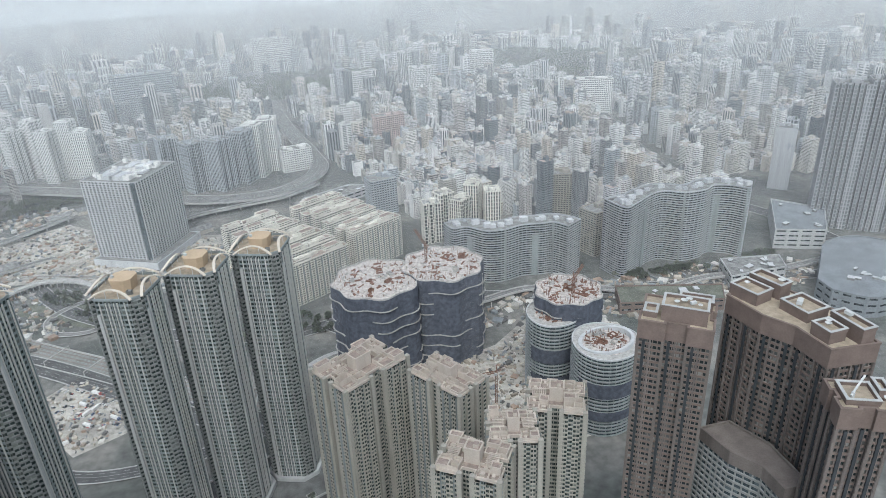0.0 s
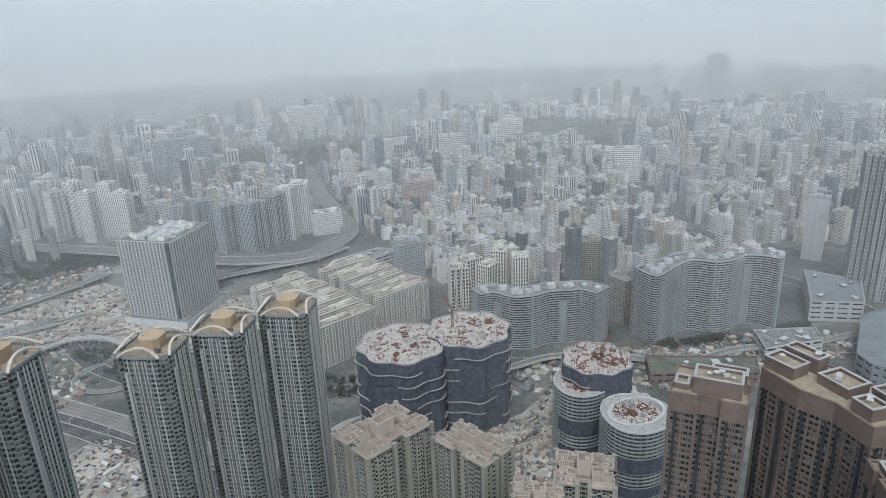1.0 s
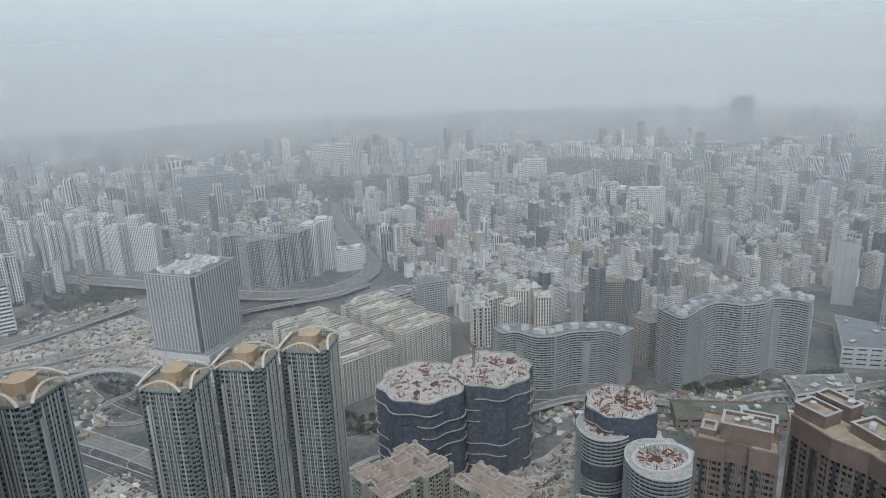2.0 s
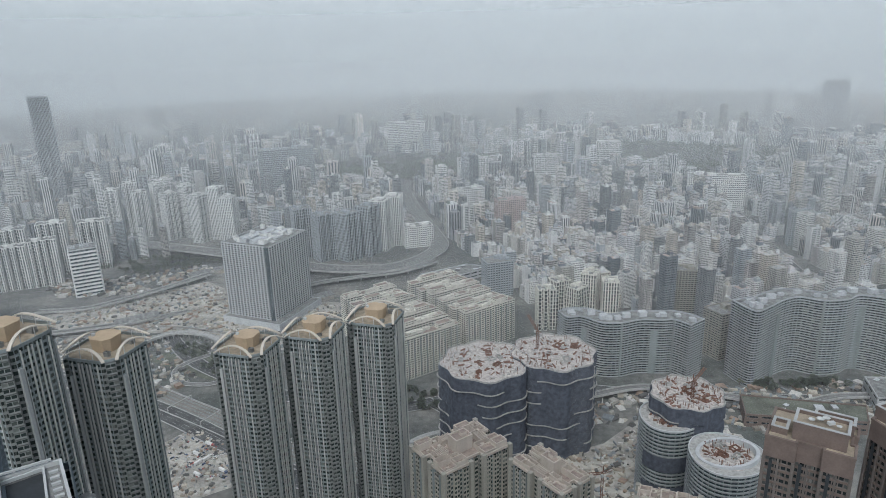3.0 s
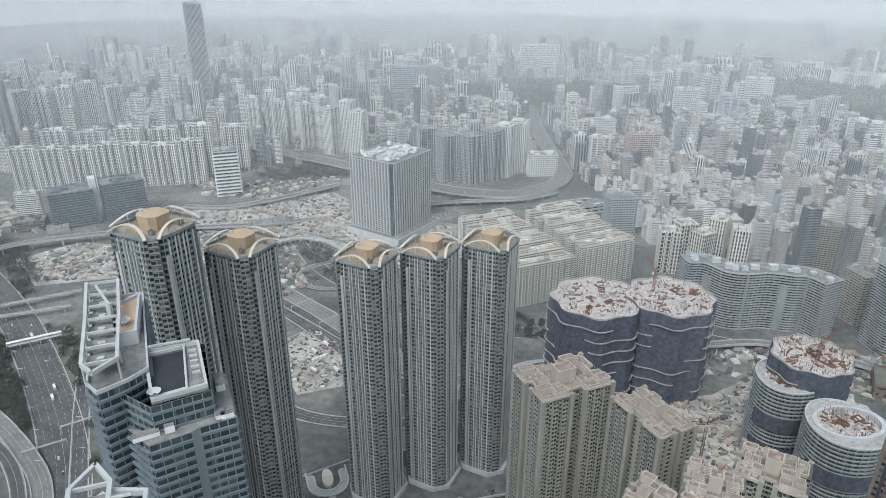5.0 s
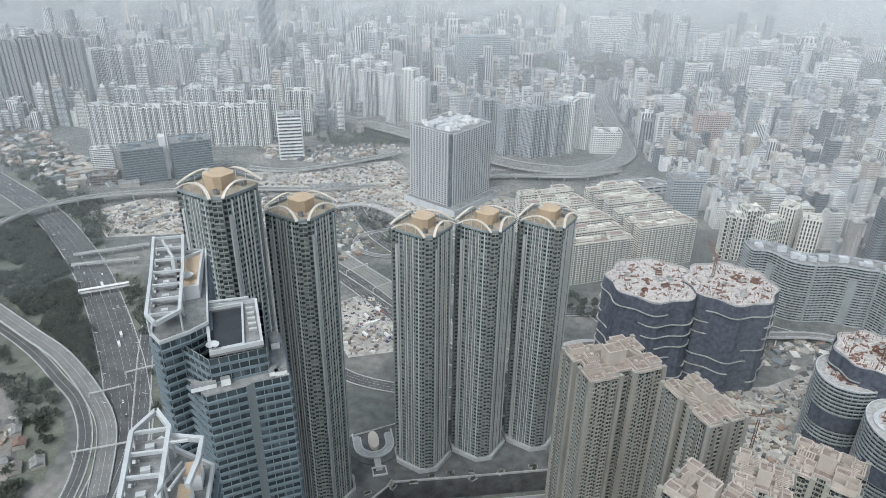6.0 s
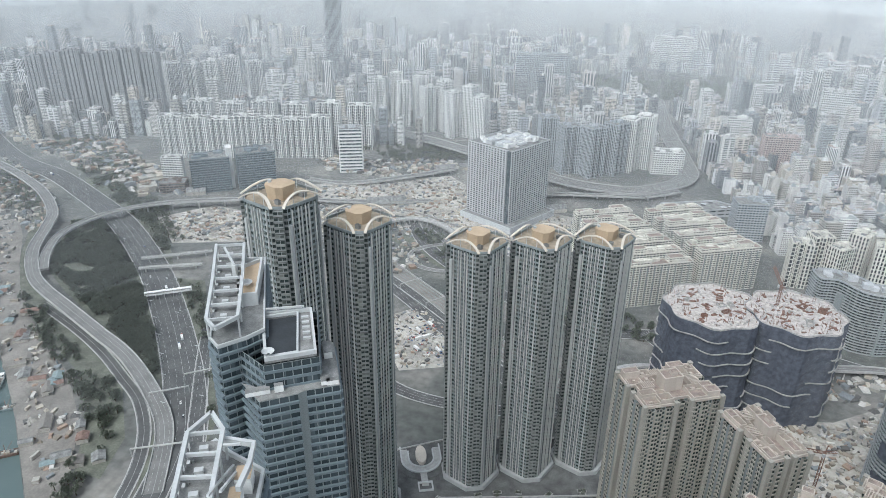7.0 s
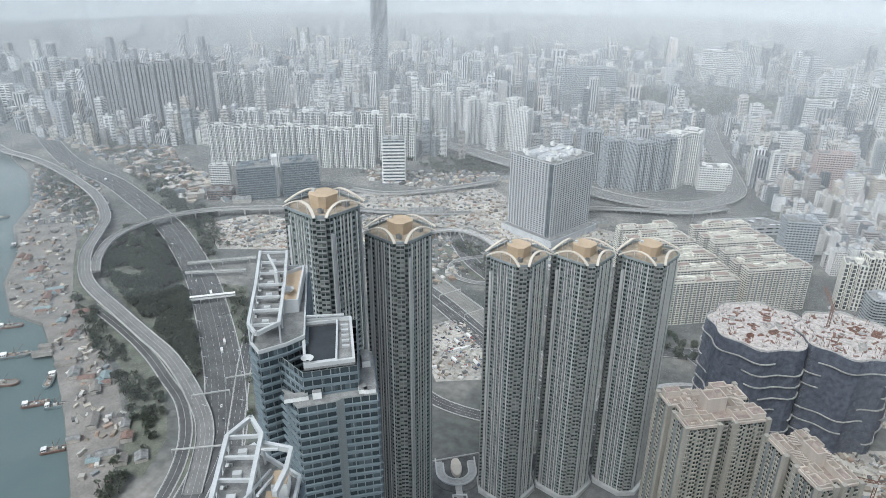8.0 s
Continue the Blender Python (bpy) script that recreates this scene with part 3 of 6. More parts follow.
# ---- blue glass towers with white steel crowns ----
def frame_lane(t, left, right, z0, z1, cells, nose=None):
    """A white roof frame: two edge beams, cross bars and posts."""
    s = Shape(M_STEEL)
    for run in (left, right):
        beam_curve(s, [(*p, z1) for p in run] + ([(*nose, z1)] if nose else []), 1.1, 1.4)
    part("edge_beam", s, t, "white steel roof frame")
    for k in range(cells + 1):
        f = k / cells
        p, q = Vector(left[0]).lerp(Vector(left[-1]), f), Vector(right[0]).lerp(Vector(right[-1]), f)
        s = Shape(M_STEEL)
        beam_curve(s, [(*p, z1 - 0.3), (*q, z1 - 0.3)], 0.7, 1.0)
        part("cross_bar", s, t)
        if k < cells:
            p2, q2 = Vector(left[0]).lerp(Vector(left[-1]), (k + 1) / cells), Vector(right[0]).lerp(Vector(right[-1]), (k + 1) / cells)
            mid = (p + q + p2 + q2) / 4
            s = Shape(M_DECK, M_STEEL)
            cell = [tuple(mid.lerp(v, 0.82)) for v in (p, p2, q2, q)]
            s.face([(*v, z1 - 2.6) for v in cell])
            s.box(mid.x, mid.y, z1 - 2.6, 2.2, 1.6, 1.1, 30, 1)
            part("frame_panel", s, t, "grey roof panel inside the white frame")
        for e in (p, q):
            s = Shape(M_STEEL)
            s.box(e.x, e.y, z0, 0.5, 0.5, z1 - z0)
            part("post", s, t)


def dish(t, cx, cy, cz, r):
    s = Shape(M_STEEL)
    rings = [(0.25 * r, 0.0), (0.7 * r, 0.25 * r), (r, 0.6 * r)]
    for (ra, za), (rb, zb) in zip(rings[:-1], rings[1:]):
        for i in range(12):
            a, b = i * math.pi / 6, (i + 1) * math.pi / 6
            s.face([(cx + ra * math.cos(a), cy + ra * math.sin(a), cz + za), (cx + ra * math.cos(b), cy + ra * math.sin(b), cz + za), (cx + rb * math.cos(b), cy + rb * math.sin(b), cz + zb), (cx + rb * math.cos(a), cy + rb * math.sin(a), cz + zb)])
    part("dish_aerial", s, t, "white dish aerial")


def glass_tower():
    t = thing("glass_tower", "blue-green glass hotel tower with white steel crown and open roof court", "tower", group="blue glass towers")
    mats = (M_DARKWALL, M_BLUEGLASS, M_BLUEBAND)
    prow = [(-128, 157), (-122, 165), (-119, 172), (-149, 222), (-166, 214), (-134, 161)]
    storeys(t, prow, 20, 264, 3.4, mats, bay=3.0, sill=0.2, pier=0.25, depth=0.3, ledge=0.9)
    core = [(-124, 163), (-111, 157), (-96, 168), (-111, 195), (-130, 185)]
    storeys(t, core, 20, 261, 3.4, mats, bay=3.0, sill=0.2, pier=0.3, depth=0.3, ledge=0.4)
    wing = [(-121, 158), (-110, 151), (-100, 159), (-98.5, 161.5), (-89, 168), (-103, 191), (-108, 187), (-96, 168), (-111, 157.5)]
    storeys(t, wing, 20, 251, 3.4, mats, bay=3.0, sill=0.2, pier=0.3, depth=0.3, ledge=0.8, blank=(2,))
    roof(t, prow, 264, M_DECK, M_STEEL, 1.2, 0.6)
    s = Shape(M_DECK)
    s.face([(*p, 251.05) for p in wing], 0)
    part("terrace", s, t, "pale roof terrace")
    s = Shape(M_DARKWALL, M_STEEL, M_DECK)
    rim = [(-128, 184), (-111, 158), (-97, 168), (-112, 193)]
    void = [(-126.2, 181.8), (-111.6, 160.2), (-103.6, 166), (-116, 188.6)]
    s.ring(rim, void, 261, 261.9, 2)
    s.ring(rim, inset(rim, 0.9), 261.9, 263.4, 1)
    s.ring([(x * 1.0, y * 1.0) for x, y in inset(void, -0.7)], void, 261.9, 263.0, 1)
    part("roof_court", s, t, "white-rimmed dark roof court")
    # shallow floor; the shade of a deep court is put into its colour
    s = Shape(M_DEEPSHADE)
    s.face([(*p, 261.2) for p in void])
    part("court_floor", s, t, "court floor painted dark for deep shade")
    for k in range(5):
        s = Shape(M_STEEL)
        p = Vector((-113, 189)).lerp(Vector((-102, 171)), 0.1 + k * 0.17)
        s.box(p.x, p.y, 262, 2.6, 1.0, 0.8, 30)
        part("duct", s, t)
    frame_lane(t, [(-166, 213), (-149, 186), (-134, 161)], [(-156, 218), (-140, 192), (-125, 166)], 264, 272, 6, (-128, 157))
    # roof house with the dish
    s = Shape(M_STEEL, M_TAN, M_DECK)
    deck = [(-150, 203), (-137, 183), (-131, 187), (-145, 214)]
    s.prism(deck, 264, 268, 0, 1)
    s.ring(deck, inset(deck, 0.8), 268, 269.4, 0)
    part("roof_house", s, t, "white-rimmed roof house with tan deck")
    dish(t, -139, 192, 268.4, 2.6)
    dish(t, -111, 160.5, 263.4, 2.2)
    s = Shape(M_STEEL)
    beam_curve(s, [(-160, 210, 273), (-146, 196, 274)], 0.8, 0.8)
    beam_curve(s, [(-146, 196, 274), (-146, 196, 268)], 1.6, 1.6)
    part("window_crane", s, t, "white facade-cleaning crane")
    s = Shape(M_STEEL)
    beam_curve(s, [(-127, 184, 264.5), (-114, 191, 264.5)], 0.7, 0.7)
    part("window_crane", s, t, "white facade-cleaning crane")
    for k, (cx, cy, w, d, tn) in enumerate(((-113, 155, 8, 3, 36), (-107, 158.5, 3, 2, 36), (-96, 170, 3, 9, 33), (-102, 184, 3, 8, 33), (-92, 168, 4, 2, 36))):
        s = Shape(M_WHITE, M_DECK)
        s.box(cx, cy, 251, w, d, 1.6 + (k % 2), tn, top=1)
        part("plant_house", s, t)
    return t


def glass_tower_near():
    t = thing("glass_tower", "blue-green glass tower topped by a pointed white steel roof frame", "tower", group="blue glass towers")
    plan = [(-106, 112), (-94, 90), (-78, 60), (-58, 66), (-78, 100), (-84, 114), (-96, 117), (-103, 120)]
    storeys(t, plan, 20, 262, 3.4, (M_DARKWALL, M_BLUEGLASS, M_BLUEBAND), bay=3.0, sill=0.2, pier=0.25, depth=0.3, ledge=0.9)
    roof(t, plan, 262, M_DECK, M_STEEL, 1.5, 0.8)
    frame_lane(t, [(-79, 62), (-92, 89), (-104, 111)], [(-70, 64), (-84, 92), (-96, 115)], 262, 272, 7, (-103, 120))
    s = Shape(M_STEEL)
    beam_curve(s, [(-95, 114, 270), (-87, 115, 270), (-84, 108, 270), (-82, 100, 270)], 1.2, 1.6)
    part("edge_beam", s, t)
    for a, b in (((-92, 112, 264), (-84, 92, 275)), ((-90, 112, 264), (-82, 94, 275)), ((-93, 110, 272), (-88, 111, 273))):
        s = Shape(M_STEEL)
        beam_curve(s, [a, b], 0.6, 0.6)
        part("crane_boom", s, t, "white crane boom")
    for cx, cy, w, d in ((-86, 108, 4, 5), (-84, 101, 3, 5)):
        s = Shape(M_WHITE, M_TAN)
        s.box(cx, cy, 262, w, d, 5, 25, top=1)
        part("plant_house", s, t)
    return t


glass_tower()
glass_tower_near()


# ---- cream towers with stepped roofs ----
def bayed_side(p, q, bays, out=1.5):
    """Plan points from p to q: bay windows step out between set-back balcony slots; and each edge's wall."""
    p, q = Vector(p), Vector(q)
    u = (q - p).normalized()
    o = Vector((u.y, -u.x)) * out
    run = (q - p).length / bays
    pts, walls = [], []
    for k in range(bays):
        a, b = p + u * run * k, p + u * run * (k + 0.58)
        pts += [a + o, b + o, b]
        # 4 is the dark wall: the slots' shade is put into its colour
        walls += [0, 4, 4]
        if k < bays - 1:
            pts.append(p + u * run * (k + 1))
            walls.append(0)
    return [tuple(v) for v in pts], walls


def cream_tower(x, y, w, d, turn, z1, label, seed):
    t = thing("apartment_tower", label, "apartment tower", x, y, 0, turn, "cream towers with stepped roofs")
    a, b, n = w / 2, d / 2, 4.5
    # four wings round a core: the outline steps in at the middle of each side
    corners = [(-a, -b), (-w * .1, -b), (-w * .1, -b + n), (w * .1, -b + n), (w * .1, -b), (a, -b), (a, -d * .1), (a - n, -d * .1), (a - n, d * .1), (a, d * .1), (a, b),
               (w * .1, b), (w * .1, b - n), (-w * .1, b - n), (-w * .1, b), (-a, b), (-a, d * .1), (-a + n, d * .1), (-a + n, -d * .1), (-a, -d * .1)]
    plan, walls = [], []
    for i, p in enumerate(corners):
        q = corners[(i + 1) % len(corners)]
        run = (Vector(q) - Vector(p)).length
        if run > 7:
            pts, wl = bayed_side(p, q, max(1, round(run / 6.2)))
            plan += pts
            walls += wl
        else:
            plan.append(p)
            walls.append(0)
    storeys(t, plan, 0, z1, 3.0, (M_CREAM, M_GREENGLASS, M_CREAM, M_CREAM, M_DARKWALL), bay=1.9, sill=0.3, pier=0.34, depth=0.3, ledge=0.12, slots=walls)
    s = Shape(M_CREAM)
    s.prism(rect(0, 0, 2.6, 2.6, 0), 0, z1 + 2.4)
    pier = s.mesh("corner_pier")
    for cx, cy in ((-a, -b), (a, -b), (a, b), (-a, b), (-w * .1, -b), (w * .1, -b), (-a, -d * .1), (-a, d * .1)):
        part("corner_pier", pier, t, "plain cream corner pier", x=cx, y=cy)
    roof(t, corners, z1 + 0.05, M_CREAMROOF, M_PALECREAM, 1.7, 0.6)
    rng = random.Random(seed)
    # walled roof gardens, one over each wing, at stepped heights
    for sx in (-1, 1):
        for sy in (-1, 1):
            cx, cy = sx * w * .3, sy * d * .3
            ww, dd = w * .36, d * .36
            for k, (ex, ey, fw, fd) in enumerate(((-.22, -.2, .5, .55), (.25, -.22, .45, .5), (-.2, .26, .55, .42), (.26, .24, .42, .46))):
                h = rng.choice((2.2, 3.4, 4.6, 6.0))
                c = rect(cx + ex * ww, cy + ey * dd, fw * ww, fd * dd)
                s = Shape(M_PALECREAM, M_CREAMROOF)
                if rng.random() < 0.35:
                    s.prism(c, z1, z1 + h, 0, 1)
                    s.ring(inset(c, -0.15), inset(c, 0.35), z1 + h, z1 + h + 0.7)
                else:
                    s.ring(c, inset(c, 0.4), z1, z1 + h * 0.7)
                    s.face([(*v, z1 + 0.4) for v in inset(c, 0.4)], 1)
                    s.box(cx + ex * ww, cy + ey * dd, z1 + 0.4, rng.uniform(1, 2.4), rng.uniform(1, 2.4), rng.uniform(0.8, 2.0))
                part("roof_wall", s, t, "cream roof garden wall")
    h = 8.5
    s = Shape(M_PALECREAM, M_CREAMROOF)
    c = rect(0, 0, w * .24, d * .26)
    s.prism(c, z1, z1 + h, 0, 1)
    s.ring(inset(c, -0.2), inset(c, 0.5), z1 + h, z1 + h + 1)
    s.box(w * .04, 0, z1 + h, w * .08, d * .1, 2.5, top=1)
    part("lift_house", s, t, "cream lift house")
    # pergolas: parallel beams on two walls
    for k, (cx, cy) in enumerate(((-w * .08, d * .3), (w * .3, -d * .02), (-w * .3, 0))):
        g = part("pergola", (lambda q: (q.box(0, -2.4, 0, 8, 0.5, 3.6), q.box(0, 2.4, 0, 8, 0.5, 3.6), q)[2])(Shape(M_PALECREAM)), t, "cream roof pergola", x=cx, y=cy, z=z1, turn=rng.choice((0, 90)))
        bm = Shape(M_PALECREAM)
        bm.box(0, 0, 3.6, 0.4, 6.2, 0.45, bottom=True)
        me = bm.mesh("beam")
        for j in range(7):
            part("beam", me, g, x=-3.6 + j * 1.2)
    return t


cream_tower(30, 350, 49, 34, 31, 150, "cream tiled apartment tower with stepped pinkish roof", 1)
cream_tower(79, 322, 24, 40, 33, 150, "narrow cream apartment tower with green-tinted windows", 2)
cream_tower(132, 283, 32, 28, -25, 150, "cream apartment tower beside the red-brown block", 3)
cream_tower(73, 250, 34, 26, -35, 150, "cream apartment tower with maze-like roof walls", 4)
cream_tower(99, 264, 26, 24, -15, 152, "cream apartment tower set between its neighbours", 5)


# ---- red-brown towers ----
def brown_tower(x, y, turn, z1, label, plan, decks, fans, wing=None):
    """A tiled tower: bayed walls, a tall plain parapet, and walled roof decks (x, y, width, depth, turn, height)."""
    t = thing("apartment_tower", label, "apartment tower", x, y, 0, turn, "red-brown tiled towers")
    storeys(t, plan, 0, z1 - 9, 3.2, (M_BROWN, M_GLASS, M_BROWNTRIM), bay=2.3, sill=0.34, pier=0.55, depth=0.6, ledge=0.15)
    n = len(plan)
    for i in range(n):
        p, q = Vector(plan[i]), Vector(plan[(i + 1) % n])
        run = (q - p).length
        ang = math.degrees(math.atan2((q - p).y, (q - p).x))
        o = Vector(((q - p).y, -(q - p).x)).normalized()
        m = max(1, round(run / 5.5))
        for k in range(m + 1):
            c = p.lerp(q, k / m)
            s = Shape(M_BROWN)
            s.box(c.x, c.y, 0, 0.9, 1.4, z1 - 9, ang)
            part("wall_pier", s, t)
        # dark strips between the piers paint the shade of stacked balcony slots
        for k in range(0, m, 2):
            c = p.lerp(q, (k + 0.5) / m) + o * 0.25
            s = Shape(M_DEEPSHADE)
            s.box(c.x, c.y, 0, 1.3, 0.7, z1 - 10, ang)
            part("pipe_slot", s, t, "dark strip painted as slot shade")
    s = Shape(M_BROWNTRIM, M_TANDECK)
    s.prism(inset(plan, -0.5), z1 - 9, z1, 0, 1)
    s.ring(inset(plan, -0.7), inset(plan, 0.4), z1, z1 + 0.9, 0)
    part("parapet", s, t, "rust-coloured tiled parapet storey")
    for cx, cy, cw, cd, tn, h in decks:
        c = rect(cx, cy, cw, cd, tn)
        s = Shape(M_BROWNTRIM, M_TANDECK, M_PIER)
        s.prism(c, z1, z1 + h, 0, 1)
        s.ring(inset(c, -0.2), inset(c, 0.7), z1 + h, z1 + h + 1.6, 0)
        s.ring(inset(c, -0.35), inset(c, 0.85), z1 + h + 1.6, z1 + h + 1.9, 2)
        part("roof_deck", s, t, "walled roof deck with a pale coping")
    for k, (cx, cy, cz, r) in enumerate(fans):
        if k % 3 == 2:
            s = Shape(M_STEEL)
            s.box(cx, cy, z1 + cz, r * 2.4, r * 1.3, r, 20 * k, bottom=True)
            part("roof_fan", s, t, "white roof fan unit")
        else:
            dish(t, cx, cy, z1 + cz, r)
    if wing:
        # lower wing in front, with a plain tiled top floor
        zz, pl = wing
        storeys(t, pl, 0, zz - 6, 3.4, (M_BEIGEBAY, M_BLUEGLASS, M_BEIGEBAY), bay=3.4, sill=0.3, pier=0.7, depth=0.6, ledge=0.2)
        s = Shape(M_BROWN, M_BROWN)
        s.prism(inset(pl, -0.4), zz - 6, zz, 0, 1)
        s.ring(inset(pl, -0.4), inset(pl, 0.4), zz, zz + 1.2, 0)
        part("wing_top", s, t, "plain brown tiled top of the lower wing")
    return t


def notched(w, d, k):
    a, b = w / 2, d / 2
    return [(-a, -b), (-a * .3, -b), (-a * .3, -b + k), (a * .35, -b + k), (a * .35, -b), (a, -b), (a, -b * .2), (a - k, -b * .2), (a - k, b * .4), (a, b * .4), (a, b), (-a, b), (-a, b * .3), (-a + k, b * .3), (-a + k, -b * .3), (-a, -b * .3)]


brown_tower(170, 235, -38, 225, "red-brown tiled apartment tower with white dishes on its roof", notched(32, 25, 1.8),
            [(3, -3, 20, 12, 0, 6.5), (7, 7, 15, 7, 0, 4.5), (-12, -4, 6, 8, 0, 1.5)], [(-1, -5, 8.3, 1.3), (2, -3, 8.3, 1.6), (6, -4, 8.3, 1.2), (4, -1, 8.3, 1.5), (9, -5, 8.3, 1.1)])
brown_tower(0, 0, 0, 226, "long bent red-brown apartment slab with rust-coloured roof edge",
            [(200, 240), (203, 219), (210, 206), (211, 187), (233, 185), (236, 212), (225, 252)],
            [(209, 236, 11, 15, 15, 4.5), (221, 238, 8, 17, 15, 6.0), (222, 216, 13, 15, 8, 3.5), (217, 196, 9, 10, 3, 4.5), (228, 195, 7, 17, 3, 6.0)], [(208, 238, 6.6, 1.4), (222, 232, 8.2, 1.7), (219, 216, 5.6, 1.8), (216, 196, 6.6, 1.5), (218, 198, 6.6, 1.4), (228, 198, 8.0, 1.4)],
            (162, [(183, 224), (186, 205), (194, 192), (194, 178), (206, 178), (207, 204), (199, 224)]))
pale = brown_tower(203, 163, -24, 222, "pale brown tower with a small crane on its roof", notched(19, 18, 1.5), [(-1, 0, 12, 12, 0, 1.0), (8, 3, 4, 8, 0, 2.5)], [(7, -5, 3.2, 1.2)])
s = Shape(M_STEEL)
beam_curve(s, [(-4, -3, 223), (-4, -3, 226)], 1.0, 1.0)
beam_curve(s, [(-5, -4, 225), (2, 4, 229)], 0.7, 0.7)
part("roof_crane", s, pale, "small white roof crane")


# ---- towers going up under blue nets ----
def lobe(r, n=64, flat=0.055, k=8, phase=0.0):
    return [((r * (1 + flat * math.cos(k * a + phase))) * math.cos(a), (r * (1 + flat * math.cos(k * a + phase))) * math.sin(a)) for a in [i * math.tau / n for i in range(n)]]


def clutter_deck(owner, r, z, seed, count=60):
    """Formwork, rebar stacks and stores on an unfinished floor."""
    rng = random.Random(seed)
    s = Shape(M_PINKDECK, M_REBAR, M_SLABEDGE)
    s.face([(*p, z) for p in lobe(r)], 0)
    part("deck", s, owner, "pinkish formwork deck")
    for name, k, n, lo, hi, tall in (("timber_litter", 1, count, 1.5, 8, 1.2), ("rubble_litter", 2, count, 0.6, 3.0, 1.1)):
        s = Shape(M_PINKDECK, M_REBAR, M_SLABEDGE)
        for i in range(n):
            a, q = rng.uniform(0, math.tau), r * math.sqrt(rng.uniform(0, .8))
            s.box(q * math.cos(a), q * math.sin(a), z, rng.uniform(lo, hi), rng.uniform(0.5, lo + 1), rng.uniform(0.3, tall), rng.uniform(0, 180), rng.choice((k, k, 0)))
        part(name, s, owner, kind="stuff")
    s = Shape(M_REBAR)
    for i in range(count):
        a = rng.uniform(0, math.tau)
        q = r * rng.uniform(0.6, 0.97)
        s.box(q * math.cos(a), q * math.sin(a), z, 0.3, 0.3, rng.uniform(2, 4.5))
    part("rebar_litter", s, owner, "rusty upright bars", kind="stuff")
    for i in range(7):
        s = Shape(M_REBAR, M_SLABEDGE)
        a, q = rng.uniform(0, math.tau), r * rng.uniform(0.1, 0.65)
        w, d = rng.uniform(4, 9), rng.uniform(3, 7)
        c = rect(q * math.cos(a), q * math.sin(a), w, d, rng.uniform(0, 90))
        s.ring(c, inset(c, 0.5), z, z + rng.uniform(1.5, 3.2), i % 2)
        part("core_wall", s, owner, "raw core walls")


def netted(x, y, r, z0, z1, tiers, label, seed):
    t = thing("unfinished_tower", label, "construction", x, y, group="towers under blue scaffold nets")
    h = (z1 - z0) / tiers
    rng = random.Random(seed)
    for i in range(tiers):
        s = Shape(M_NET, M_SLABEDGE)
        n = 64
        top, low = lobe(r, n, 0.055, 8), lobe(r + 0.7, n, 0.055, 8)
        ph = rng.uniform(0, 6)
        zt = [z0 + (i + 1) * h + 0.7 * math.sin(k * math.tau / n * 3 + ph) for k in range(n)]
        for k in range(n):
            j = (k + 1) % n
            w0, w1 = 1 + 0.012 * math.sin(k * 2.1), 1 + 0.012 * math.sin(j * 2.1)
            mid0, mid1 = (top[k][0] * 1.012 * w0, top[k][1] * 1.012 * w0), (top[j][0] * 1.012 * w1, top[j][1] * 1.012 * w1)
            zl = z0 + i * h
            s.face([(low[k][0], low[k][1], zl), (low[j][0], low[j][1], zl), (*mid1, zl + h * .5), (*mid0, zl + h * .5)])
            s.face([(*mid0, zl + h * .5), (*mid1, zl + h * .5), (*top[j], zt[j]), (*top[k], zt[k])])
            # catch fans: a pale folded edge that shows on part of each tier
            if math.sin(k * math.tau / n * 2 + ph * 2) > -0.35:
                o0, o1 = (low[k][0] * 1.03, low[k][1] * 1.03), (low[j][0] * 1.03, low[j][1] * 1.03)
                s.face([(*low[k], zl + 0.1), (*o0, zl + 0.5), (*o1, zl + 0.5), (*low[j], zl + 0.1)], 1)
                s.face([(*o0, zl - 0.6), (*o1, zl - 0.6), (*o1, zl + 0.5), (*o0, zl + 0.5)], 1)
        part("scaffold_net", s, t)
    s = Shape(M_SLABEDGE)
    s.ring(lobe(r), lobe(r - 0.6), z1 - 0.5, z1 + 1.2)
    part("edge_wall", s, t)
    clutter_deck(t, r - 0.7, z1 - 0.4, seed, 90)
    return t


netted(74, 572, 42, 0, 92, 8, "unfinished round tower wrapped in dark blue scaffold nets", 21)
netted(142, 580, 40, 0, 93.2, 8, "unfinished round tower in blue nets carrying a crane", 22)
netted(236, 489, 30, 0, 94, 8, "round unfinished tower wrapped in blue nets", 23)


